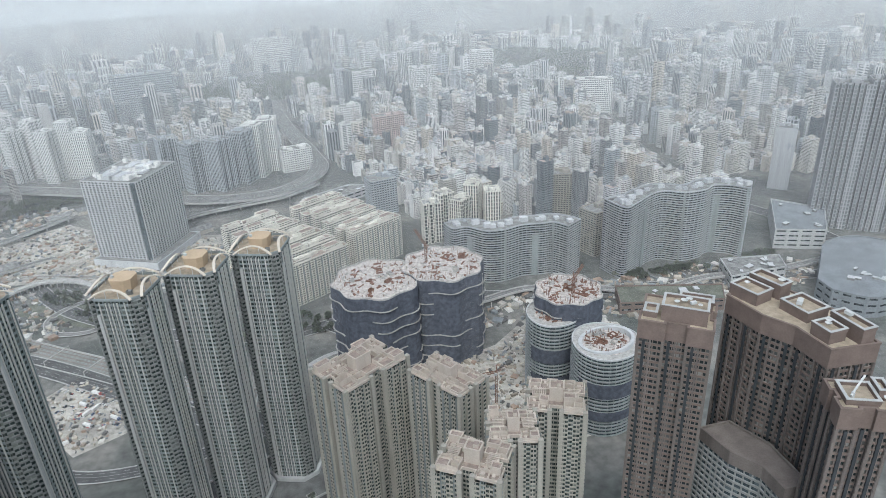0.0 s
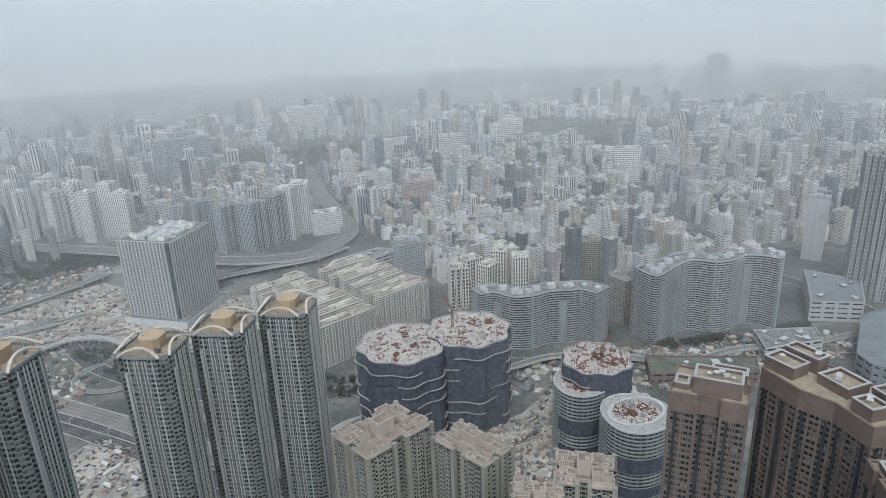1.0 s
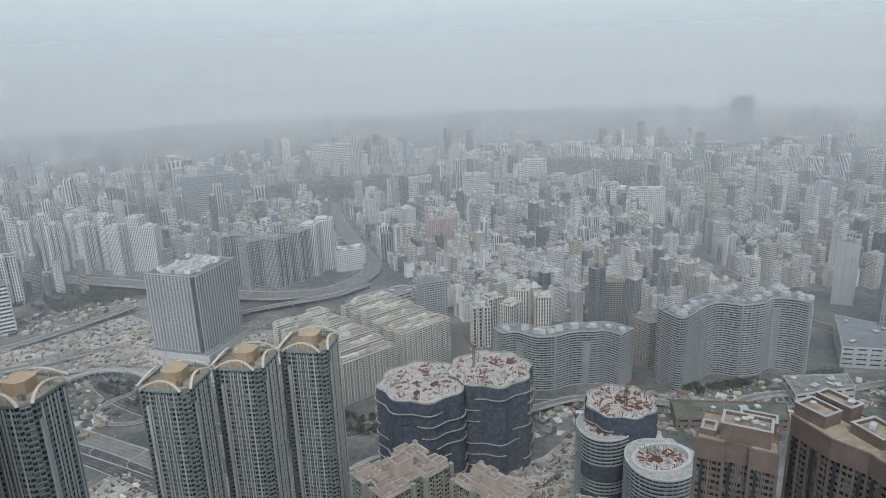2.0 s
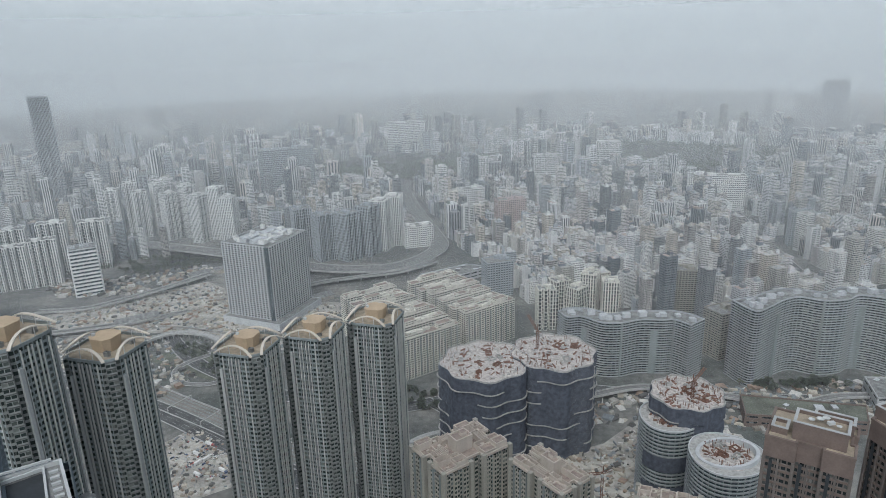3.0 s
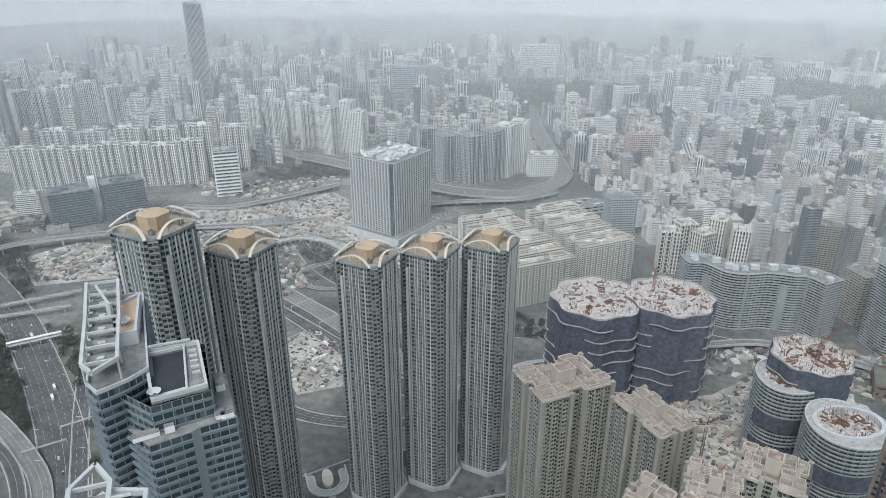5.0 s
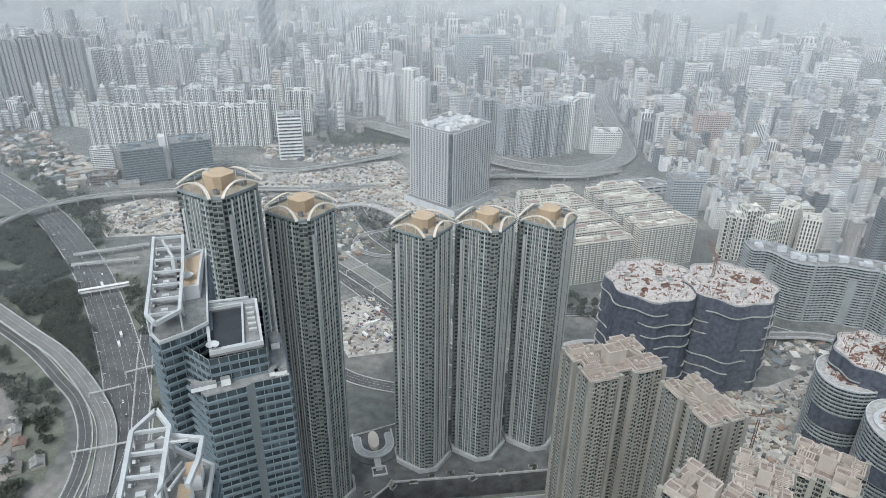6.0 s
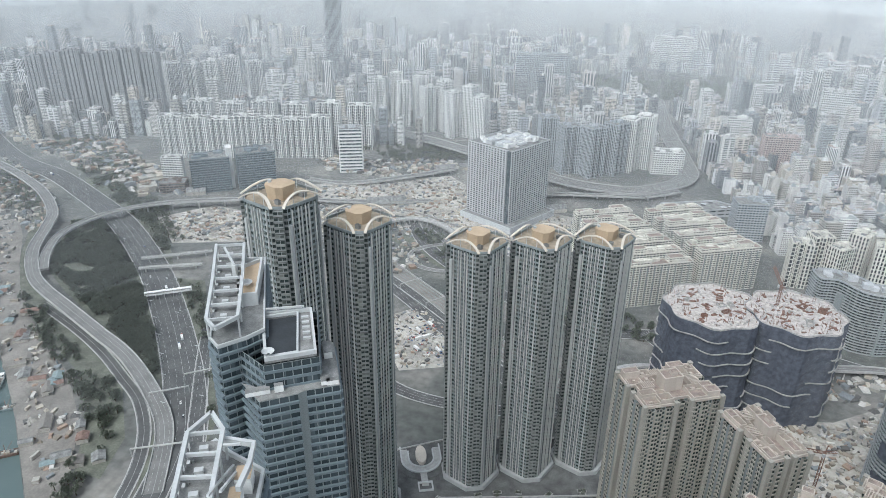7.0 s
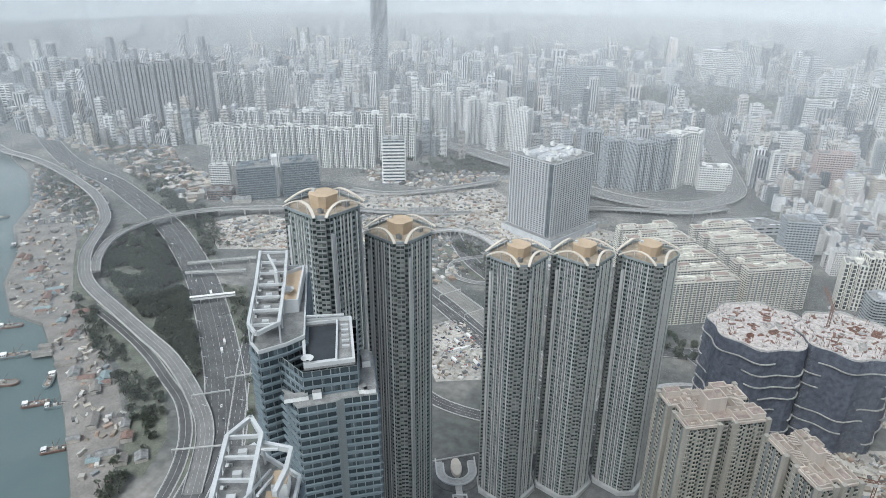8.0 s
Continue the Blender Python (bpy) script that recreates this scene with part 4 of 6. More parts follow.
def banded_round(x, y, r, z1, label, seed, ring_top=True):
    t = thing("unfinished_tower", label, "construction", x, y, group="round banded towers")
    plan = lobe(r, 36, 0.03, 3, 0.5)
    storeys(t, plan, 0, z1, 3.4, (M_DARKWALL, M_BLUEGLASS, M_BAND), bay=5.0, sill=0.3, pier=0.3, depth=1.0, ledge=0.3)
    # dark screens hung over some floors
    for z0_, z1_ in ((z1 * .52, z1 * .70), (z1 * .22, z1 * .34)):
        s = Shape(M_NET)
        scr = [(1.035 * px, 1.035 * py) for px, py in plan[20:34]]
        for e in range(len(scr) - 1):
            s.face([(*scr[e], z0_), (*scr[e + 1], z0_), (*scr[e + 1], z1_), (*scr[e], z1_)])
        part("screen_net", s, t, "dark blue screen net over some floors")
    roof(t, plan, z1, M_SLABEDGE, M_PALEWALL, 1.4, 0.8)
    if ring_top:
        s = Shape(M_PALEWALL)
        n = 48
        for k in range(n):
            a, b = k * math.tau / n, (k + 1) * math.tau / n
            za, zb = z1 + 3 + 2 * math.cos(a), z1 + 3 + 2 * math.cos(b)
            for q in (0.82, 0.72):
                s.face([(r * q * math.cos(a), r * q * 0.8 * math.sin(a), z1), (r * q * math.cos(b), r * q * 0.8 * math.sin(b), z1), (r * q * math.cos(b), r * q * 0.8 * math.sin(b), zb), (r * q * math.cos(a), r * q * 0.8 * math.sin(a), za)])
            s.face([(r * .82 * math.cos(a), r * .82 * .8 * math.sin(a), za), (r * .82 * math.cos(b), r * .82 * .8 * math.sin(b), zb), (r * .72 * math.cos(b), r * .72 * .8 * math.sin(b), zb), (r * .72 * math.cos(a), r * .72 * .8 * math.sin(a), za)])
        part("roof_ring", s, t, "sloping pale roof ring")
    clutter_deck(t, r * 0.68, z1 + 0.3, seed, 40)
    return t


banded_round(218, 480, 25, 78, "round tower with pale floor bands, its upper floors netted", 24, False)
banded_round(242, 426, 29, 76, "round tower with pale curved balconies and an oval roof ring", 25)


def crane(x, y, z0, z1, reach, turn, label):
    """A red tower crane: lattice mast, cab, jib with ties and a counterweight."""
    t = thing("tower_crane", label, "crane", x, y, z0, turn)
    h = z1 - z0

    def lattice(s, a, b, w, n):
        a, b = Vector(a), Vector(b)
        d = (b - a).normalized()
        u = d.orthogonal().normalized()
        v = d.cross(u)
        cs = [(u * i + v * j) * w / 2 for i, j in ((-1, -1), (1, -1), (1, 1), (-1, 1))]
        for c in cs:
            beam_curve(s, [a + c, b + c], 0.3, 0.3)
        for k in range(n):
            p, q = a.lerp(b, k / n), a.lerp(b, (k + 1) / n)
            for i in range(4):
                beam_curve(s, [p + cs[i], q + cs[(i + 1) % 4]], 0.18, 0.18)

    for name, a, b, n in (("mast", (0, 0, 0), (0, 0, h), int(h / 3)), ("jib", (0, 0, h), (reach, 0, h + reach * 0.25), int(reach / 3)), ("counter_jib", (0, 0, h), (-9, 0, h + 0.3), 3)):
        s = Shape(M_REBAR)
        lattice(s, a, b, 1.8, n)
        part(name, s, t)
    s = Shape(M_SLABEDGE)
    s.box(-8, 0, h - 2, 3, 2.4, 2.5, bottom=True)
    part("counterweight", s, t)
    s = Shape(M_STEEL, M_GLASS)
    s.box(1.6, 1.6, h - 2.4, 2, 1.8, 2.4, bottom=True)
    part("cab", s, t)
    s = Shape(M_REBAR)
    beam_curve(s, [(0, 0, h), (-1, 0, h + 7)], 0.5, 0.5)
    beam_curve(s, [(-1, 0, h + 7), (reach * .8, 0, h + reach * .2 + 1)], 0.12, 0.12)
    beam_curve(s, [(-1, 0, h + 7), (-9, 0, h + 1)], 0.12, 0.12)
    part("tie", s, t)
    return t


crane(128, 590, 92, 112, 26, 100, "red lattice tower crane on the netted deck")
crane(236, 480, 94, 110, 20, 40, "red lattice tower crane beside the round core")
crane(160, 470, 0, 34, 30, 200, "red crane standing in the building site")


# ---- great grey block and other middle-distance buildings ----
def block(name, label, category, x, y, w, d, turn, z1, mats, h=3.1, group="", deck=None, seed=0, plant=4, **how):
    t = thing(name, label, category, x, y, 0, turn, group)
    plan = rect(0, 0, w, d)
    storeys(t, plan, 0, z1, h, mats, **how)
    roof(t, plan, z1, deck or M_DECK, mats[0], 1.4, 0.6)
    rng = random.Random(seed)
    roof_plant(t, [(rng.uniform(-.36, .36) * w, rng.uniform(-.32, .32) * d, z1, rng.uniform(.1, .24) * w, rng.uniform(.14, .3) * d) for k in range(plant)], (mats[0],), seed)
    return t


big = block("apartment_block", "broad pale grey apartment block with pale window piers", "apartment block", -197, 945, 82, 90, -27, 117, (M_PALEWALL, M_GLASS, M_PALEWALL), h=3.2, seed=3, plant=9, bay=5.5, sill=0.3, pier=2.0, depth=0.35)
s = Shape(M_PALEWALL)
s.prism(rect(0, -0.25, 1.0, 0.6), 0, 117)
pm = s.mesh("wall_rib")
s = Shape(M_BLUEGLASS)
s.prism(rect(0, -0.5, 6, 1.4), 0, 118)
bm_ = s.mesh("stair_strip")
for k in range(14):
    part("wall_rib", pm, big, "pale upright rib", x=-41 + (k + 1) * 5.467, y=-45)
    part("wall_rib", pm, big, "pale upright rib", x=41, y=-45 + (k + 1) * 5.625, turn=90)
part("stair_strip", bm_, big, "blue-grey glazed corner strip", x=37, y=-45)
s = Shape(M_PALEWALL, M_DECK)
s.box(6, -4, 0, 98, 106, 9, top=1)
s.ring(rect(6, -4, 98, 106), rect(6, -4, 96, 104), 9, 10.4)
part("podium", s, big, "pale podium")
rng = random.Random(8)
for k in range(40):
    s = Shape(M_WHITE)
    cx, cy = rng.uniform(-31, 31), rng.uniform(-36, 36)
    c = rect(cx, cy, rng.uniform(3, 9), rng.uniform(3, 9))
    s.ring(c, inset(c, 0.5), 118, 118 + rng.uniform(1.5, 6))
    part("roof_wall", s, big, "white roof screen wall")

# cream housing slabs in rows, long sides towards the towers
M_LEDGECREAM = plain("weathered_cream_paint", (0.76, 0.73, 0.65), 0.85, vary=0.25, streak=True)
for row in range(7):
    for col in range(2):
        if col and row > 5:
            continue
        cx = (-2, 76)[col] + 0.866 * 40 - 0.5 * (8 + 25.5 * row)
        cy = (708, 769)[col] + 0.5 * 40 + 0.866 * (8 + 25.5 * row)
        t = block("housing_slab", "cream housing slab with rows of small balconies", "housing slab", cx, cy, 80, 14, 30, 52 + (row * 7 + col * 3) % 5, (M_LEDGECREAM, M_GLASS, M_LEDGECREAM), h=2.9, group="cream housing slabs", deck=M_CREAMROOF, seed=40 + row * 2 + col, plant=12, bay=4.3, sill=0.36, pier=0.9, depth=0.35, ledge=0.12)
        # raised end sections make the roofline step
        zt = 52 + (row * 7 + col * 3) % 5
        for k in range(2):
            cx_, run_ = (-26 + 9 * (row % 3), 24) if k == 0 else (20 + 5 * (row % 2), 20)
            storeys(t, rect(cx_, 0.5, run_, 11), zt + 0.1, zt + 3 + 2.6 * ((row + k) % 2), 2.9, (M_LEDGECREAM, M_GLASS, M_LEDGECREAM), bay=4.3, sill=0.42, pier=0.9, depth=0.8)
            roof(t, rect(cx_, 0.5, run_, 11), zt + 3 + 2.6 * ((row + k) % 2), M_CREAMROOF, M_LEDGECREAM, 1.0, 0.5)
        # narrow dark strips on the front paint the shaded gaps between flats
        s = Shape(M_DARKWALL)
        s.box(0, -7.6, 0, 0.8, 1.6, 51)
        me = s.mesh("cross_wall")
        for k in range(9):
            part("cross_wall", me, t, x=-35 + k * 8.7)


def wave(label, line, deep, z1, seed):
    """A wavy balcony slab: one front that swings in and out."""
    pts = smooth_line(line, 5)
    front, back = offset(pts, 0), offset(pts, deep)
    plan = [(p.x, p.y) for p in front] + [(p.x, p.y) for p in reversed(back)]
    t = thing("wave_block", label, "apartment block", group="wavy grey slabs")
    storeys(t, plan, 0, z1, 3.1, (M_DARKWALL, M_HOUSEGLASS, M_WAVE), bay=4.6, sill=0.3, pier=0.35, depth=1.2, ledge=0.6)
    roof(t, plan, z1, M_DECK, M_WAVE, 1.6, 0.8)
    rng = random.Random(seed)
    mids = offset(pts, deep / 2)
    roof_plant(t, [(m.x, m.y, z1, rng.uniform(5, 9), rng.uniform(4, 8)) for m in mids[2::3]], (M_PALEWALL,), seed)
    # dark boxes on the front: recess shade put into colour; and slim dark strips
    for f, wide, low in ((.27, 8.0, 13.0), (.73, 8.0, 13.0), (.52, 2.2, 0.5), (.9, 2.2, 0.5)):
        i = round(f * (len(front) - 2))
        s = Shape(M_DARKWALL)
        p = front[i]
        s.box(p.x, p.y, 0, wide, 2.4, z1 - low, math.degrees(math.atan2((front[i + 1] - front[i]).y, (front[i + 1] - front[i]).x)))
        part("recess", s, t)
    return t


wave("wavy grey balcony slab beside the cream housing", [(184, 735), (190, 714), (207, 714), (225, 694), (248, 690), (272, 696), (297, 692), (310, 691), (322, 674)], 27, 68, 51)
wave("long wavy grey balcony slab above the station road", [(372, 684), (382, 650), (405, 660), (430, 676), (452, 682), (472, 668), (500, 668), (520, 678), (540, 668), (553, 654), (568, 676)], 27, 92, 52)


def ribbed(name, label, x, y, w, d, turn, z1, mats, group, seed, ribs=4):
    """A housing tower with upright ribs and slots, as estate towers have."""
    plan = []
    a, b = w / 2, d / 2
    for k in range(ribs):
        x0, x1 = -a + w * k / ribs, -a + w * (k + 0.62) / ribs
        x2 = -a + w * (k + 1) / ribs
        plan += [(x0, -b), (x1, -b), (x1, -b + 5), (x2, -b + 5)] if k < ribs - 1 else [(x0, -b), (a, -b)]
    plan += [(-p, -q) for p, q in plan]
    t = thing(name, label, "apartment tower", x, y, 0, turn, group)
    storeys(t, plan, 0, z1, 5.4, mats, bay=3.4, sill=0.14, pier=1.7, depth=0.35)
    roof(t, plan, z1, M_DECK, mats[0], 1.6, 0.7)
    rng = random.Random(seed)
    roof_plant(t, [(rng.uniform(-.2, .2) * w, 0, z1, w * .3, d * .35), (rng.uniform(-.35, .35) * w, d * .15, z1, w * .14, d * .2)], (mats[0],), seed)
    return t


EST = (M_WHITE, M_FARGLASS, M_WHITE)
PAL = (M_PALEWALL, M_FARGLASS, M_PALEWALL)
M_GREYBROWN = plain("grey_brown_estate_paint", (0.38, 0.38, 0.385), 0.8, vary=0.15, streak=True)
GRY = (M_GREYBROWN, plain("dim_estate_glass", (0.2, 0.21, 0.22), 0.4), M_GREYBROWN)
DRK = (M_GREYBLUE, M_HOUSEGLASS, M_GREYBLUE)
# white estate behind the twin glass blocks
for k in range(7):
    f = k / 6
    ribbed("estate_tower", "white ribbed estate tower in a close row", -862 + 262 * f, 1030 + 88 * f, 44, 24, 20, 79 - (k % 3) * 3, EST, "white estate row", 60 + k)
for k in range(6):
    f = k / 5
    ribbed("estate_tower", "white ribbed estate tower in a close row", -850 + 300 * f, 1105 + 90 * f, 46, 26, 18, 92 - (k % 2) * 4, EST, "white estate row", 70 + k)
stack = block("office_block", "stepped pale office block of stacked floors", "office block", -512, 1066, 40, 34, 25, 78, (M_PALEWALL, M_BLUEGLASS, M_WHITE), h=6.0, seed=9, bay=6, sill=0.45, pier=0.3, depth=1.0, ledge=1.6)
for k, (x, y) in enumerate(((-690, 898), (-632, 942))):
    block("glass_block", "dark blue-green glass office block with a flat roof", "office block", x, y, 62, 42, 38, 56 + 4 * k, (M_BLUEBAND, M_BLUEGLASS, M_BLUEBAND), h=4.0, group="twin glass blocks", seed=80 + k, plant=5, bay=4, sill=0.25, pier=0.2, depth=0.2)
solid("link_block", (lambda s: (s.box(0, 0, 0, 9, 20, 70), s)[1])(Shape(M_WHITE)), "white stair tower between two glass blocks", "tower", -664, 916, 0, 38)
block("office_block", "white slab with open stair bays", "office block", -770, 905, 34, 16, 25, 44, (M_WHITE, M_HOUSEGLASS, M_WHITE), seed=82, bay=4, sill=0.4, pier=0.8)
block("low_building", "low red-brown brick building", "building", -742, 868, 40, 30, 25, 16, (M_BROWNTRIM, M_HOUSEGLASS, M_BROWNTRIM), h=4, seed=83, bay=5)
# grey ribbed group beyond the great block
for k, (x, y, hh, m) in enumerate(((-182, 1210, 92, DRK), (-140, 1185, 86, DRK), (-96, 1180, 88, DRK), (-60, 1205, 92, DRK), (-36, 1232, 96, EST), (-12, 1262, 96, EST))):
    ribbed("estate_tower", "grey ribbed apartment tower by the flyover", x, y, 34, 32, 20 + 12 * k, hh, m, "ribbed towers by the flyover", 90 + k, 3)
# tall brown-grey wall of towers and white group on the far side
for k in range(7):
    f = k / 6
    ribbed("estate_tower", "very tall grey tower in a close far row", -1262 + 212 * f, 1122 + 98 * f, 33, 30, 24, 152 + (k * 5) % 14, GRY, "tall far row", 100 + k)
for k, (x, y) in enumerate(((-1060, 1370), (-1020, 1390), (-985, 1420), (-940, 1440), (-1090, 1330))):
    ribbed("estate_tower", "tall white ribbed tower in a far group", x, y, 34, 30, 15 * k, 108 + 6 * (k % 3), EST, "white far group", 110 + k, 3)
for k in range(9):
    ribbed("estate_tower", "white ribbed tower beside the expressway", -600 + k * 33, 1420 - k * 14 + (k % 2) * 30, 27, 27, 10 + 9 * k, 96 + (k * 11) % 22, EST, "white towers beside the expressway", 120 + k, 3)
ribbed("office_tower", "very tall slim dark tower fading in mist", -880, 1760, 46, 40, 25, 265, DRK, "", 131, 3)
# tall dark towers and the white hospital with its cross
for k, (x, y) in enumerate(((724, 705), (758, 681), (792, 659), (828, 637), (868, 611))):
    ribbed("estate_tower", "very tall grey-brown tower in a joined row", x, y, 42, 32, -35, 196 + (k % 2) * 5, GRY, "joined grey-brown towers", 140 + k, 6)
hosp = block("hospital", "white hospital block with a dark cross on its side", "hospital", 768, 850, 30, 30, -42, 98, (M_PALEWALL, M_HOUSEGLASS, M_WHITE), seed=146, plant=3, bay=4, sill=0.4, pier=1.4, blank=(0,))
s = Shape(M_GREYBLUE)
s.box(6, -15.4, 66, 2.6, 0.6, 11, bottom=True)
part("cross_bar", s, hosp, "dark upright of the cross")
s = Shape(M_GREYBLUE)
s.box(6, -15.5, 70.2, 11, 0.6, 2.6, bottom=True)
part("cross_bar", s, hosp, "dark arm of the cross")
block("tan_building", "tan and white flat-topped building", "building", 395, 735, 46, 30, 20, 60, (M_CREAM, M_HOUSEGLASS, M_WHITE), seed=147, bay=5, sill=0.5, pier=1)
for k, (x, y, hh) in enumerate(((192, 838, 58), (214, 852, 64), (236, 842, 56), (262, 868, 66), (285, 850, 60))):
    ribbed("tenement_tower", "cream tenement tower with narrow window slots", x, y, 24, 22, 20 * k, hh, (M_LEDGECREAM, M_HOUSEGLASS, M_WHITE), "cream tenement towers", 150 + k, 3)
# landmarks amid the old town: place, size, height
DARKGLASS = (M_GREYBLUE, M_BLUEGLASS, M_GREYBLUE)
PINK = plain("faded_pink_paint", (0.58, 0.48, 0.45), 0.85, streak=True)
for k, (name, lab, x, y, w, d, turn, hh, m, lev) in enumerate((
    ("office_block", "white and teal office block with a flat crown", 213, 1762, 108, 34, 4, 72, (M_WHITE, M_BLUEGLASS, M_WHITE), 5.0),
    ("apartment_block", "white apartment block with dark window rows", 159, 1418, 48, 26, 10, 69, EST, 4.6),
    ("apartment_block", "faded pink apartment block in the old town", 224, 1314, 60, 26, 10, 67, (PINK, M_HOUSEGLASS, M_WHITE), 4.0),
    ("office_block", "large white office block with a blank side", 394, 1740, 66, 40, -6, 76, EST, 5.0),
    ("office_block", "white landmark block with an open arched top", 622, 1938, 70, 30, -10, 74, EST, 5.5),
    ("institute", "white stepped institute on a wooded hill", 31, 2355, 128, 40, 5, 100, EST, 6.0),
    ("housing_slab", "pale far housing slab above the park", 286, 2500, 90, 24, 3, 78, PAL, 6.0),
    ("office_block", "low white block beside the flyover", 32, 1243, 56, 30, 12, 40, EST, 4.0),
    ("apartment_block", "tall cream apartment block with brown bands", 394, 874, 42, 30, -12, 64, (M_CREAM, M_HOUSEGLASS, M_WHITE), 3.1),
    ("apartment_tower", "slim white tower among the tenements", 106, 1641, 24, 22, 10, 77, EST, 5.0),
    ("office_block", "long dark office block fading in the mist", -285, 1732, 138, 36, 12, 120, DARKGLASS, 5.0),
    ("office_block", "dark green glass office block", 146, 972, 42, 30, 12, 55, (M_GREYBLUE, M_BLUEGLASS, M_GREYBLUE), 3.6),
    ("office_tower", "dark tower fading in the far mist", 1602, 2390, 82, 50, -30, 190, DARKGLASS, 6.0),
    ("office_block", "broad dark block beyond the old town", 1526, 1645, 120, 50, -35, 100, DARKGLASS, 6.0),
    ("office_tower", "dark glass office tower in the old town", 733, 1138, 40, 30, -20, 64, DARKGLASS, 3.8),
    ("apartment_tower", "slim pale tower beside the avenue", 959, 1147, 26, 24, -30, 122, PAL, 3.6),
    ("apartment_block", "long pale apartment block with a grid front", 701, 1412, 120, 30, -18, 78, EST, 4.6),
)):
    block(name, lab, name.split("_")[0] + " building" if name == "institute" else "apartment block" if "apart" in name or "slab" in name else "office block", x, y, w, d, turn, hh, m, h=lev, seed=160 + k, plant=5, bay=4.2, sill=0.4, pier=1.3, depth=0.6)

# low buildings at the foot of the wavy slabs
def low_hall(name, label, plan, z1, wall, deck, seed, category="building"):
    t = thing(name, label, category)
    storeys(t, plan, 0, z1, 7.0, (wall, M_HOUSEGLASS, wall), bay=14, sill=0.62, pier=4.0, depth=0.4)
    roof(t, plan, z1, deck, wall, 1.6, 1.0)
    rng = random.Random(seed)
    cx, cy = sum(p[0] for p in plan) / len(plan), sum(p[1] for p in plan) / len(plan)
    for k in range(7):
        p = Vector((cx, cy)).lerp(Vector(plan[k % len(plan)]), rng.uniform(0.2, 0.7))
        s = Shape(M_DECK, M_PALEWALL)
        c = rect(p.x, p.y, rng.uniform(4, 12), rng.uniform(3, 9), rng.uniform(0, 90))
        s.prism(c, z1, z1 + rng.uniform(1, 3), 0, 1)
        part("roof_box", s, t)


hall = [(p.x, p.y) for p in smooth_line([(557, 510), (590, 480), (660, 500), (720, 560), (690, 612), (640, 612), (600, 575), (560, 535)], 4)]
low_hall("arts_hall", "large low grey hall with a rounded flat roof", hall, 24, M_SLATE, M_SLATE, 201)
low_hall("market_hall", "long low hall with a pale roof wall and rooftop plant", [(606, 660), (664, 636), (716, 698), (672, 752)], 26, M_PIER, M_SLATE, 202)
low_hall("station_box", "plain grey station box beside the road", [(487, 584), (562, 584), (576, 614), (503, 628)], 16, M_PIER, M_DECK, 203)
low_hall("brown_hall", "low red-brown hall with a planted roof", [(340, 574), (452, 546), (470, 576), (354, 612)], 13, M_BROWNTRIM, M_GRASS, 204)
low_hall("depot_hall", "long grey depot roof beside the expressway", [(110, 1080), (150, 1060), (60, 1010), (30, 1040)], 12, M_PALEWALL, M_DECK, 206)


# ---- roads ----
road("harbour_highway", [(-1500, 990, 9), (-1320, 915, 9), (-1216, 892, 10), (-1120, 863, 10), (-1014, 820, 10), (-918, 771, 10), (-835, 709, 10), (-795, 658, 10), (-755, 600, 10), (-709, 554, 10), (-666, 524, 10), (-592, 491, 10), (-526, 463, 9), (-467, 438, 7), (-405, 399, 4), (-363, 362, 1.2), (-325, 300, 1)], 15, "curving raised harbour highway with pale parapets", M_ROADPALE, True, 4)
road("service_road", [(-640, 500), (-562, 470), (-503, 443), (-454, 415), (-411, 388), (-372, 346), (-345, 290), (-325, 200)], 11, "narrow asphalt road beside the harbour viaduct", M_ASPHALT, lanes=2)
road("inner_highway", [(-1480, 1120), (-1164, 930), (-985, 864), (-860, 802), (-740, 736), (-645, 668), (-562, 600), (-497, 538), (-442, 482), (-390, 424), (-340, 355), (-310, 270), (-285, 160)], 38, "broad asphalt highway below the glass towers", M_ASPHALT, lanes=6)
road("slip_road", [(-430, 520), (-396, 462), (-352, 392), (-318, 335), (-290, 250)], 14, "asphalt slip road beside the highway", M_ASPHALT, lanes=3)
road("flyover", [(-693, 556, 10), (-724, 590, 11), (-752, 638, 12), (-758, 685, 12), (-747, 732, 12), (-713, 778, 12), (-664, 811, 12), (-595, 846, 11), (-520, 880, 8), (-400, 915, 6), (-320, 960, 2)], 11, "slim curved concrete flyover on round piers", M_ROADPALE, True, 2)
EXPRESS = [(-1500, 1760), (-900, 1490), (-611, 1352), (-352, 1230), (-157, 1117), (-60, 1092), (10, 1110), (69, 1194), (60, 1320), (20, 1600), (-40, 2300)]
road("expressway", [(*p, 9) for p in EXPRESS], 34, "broad elevated expressway between the housing towers", M_ROADPALE, True, 6)
road("site_ramp", [(-560, 990, 1), (-480, 985, 5), (-400, 1040, 7), (-330, 1110, 8)], 12, "straight concrete ramp beside the building site", M_ROADPALE, True, 2)
road("loop_ramp", [(-200, 1000, 1), (-150, 1040, 5), (-80, 1058, 7), (0, 1075, 8), (60, 1120, 8)], 10, "curved concrete ramp to the expressway", M_ROADPALE, True, 2)
road("boulevard", [(-330, 880), (-260, 780), (-140, 690), (-30, 650), (40, 660), (140, 690), (220, 660), (300, 640), (400, 620), (520, 600), (700, 560)], 20, "asphalt boulevard between site and station", M_ASPHALT, lanes=4)
road("rail_road", [(-520, 820), (-390, 745), (-273, 672), (-183, 600), (-110, 540), (-40, 505), (60, 480), (160, 430)], 26, "busy asphalt road beside the tracks", M_ASPHALT, lanes=6)
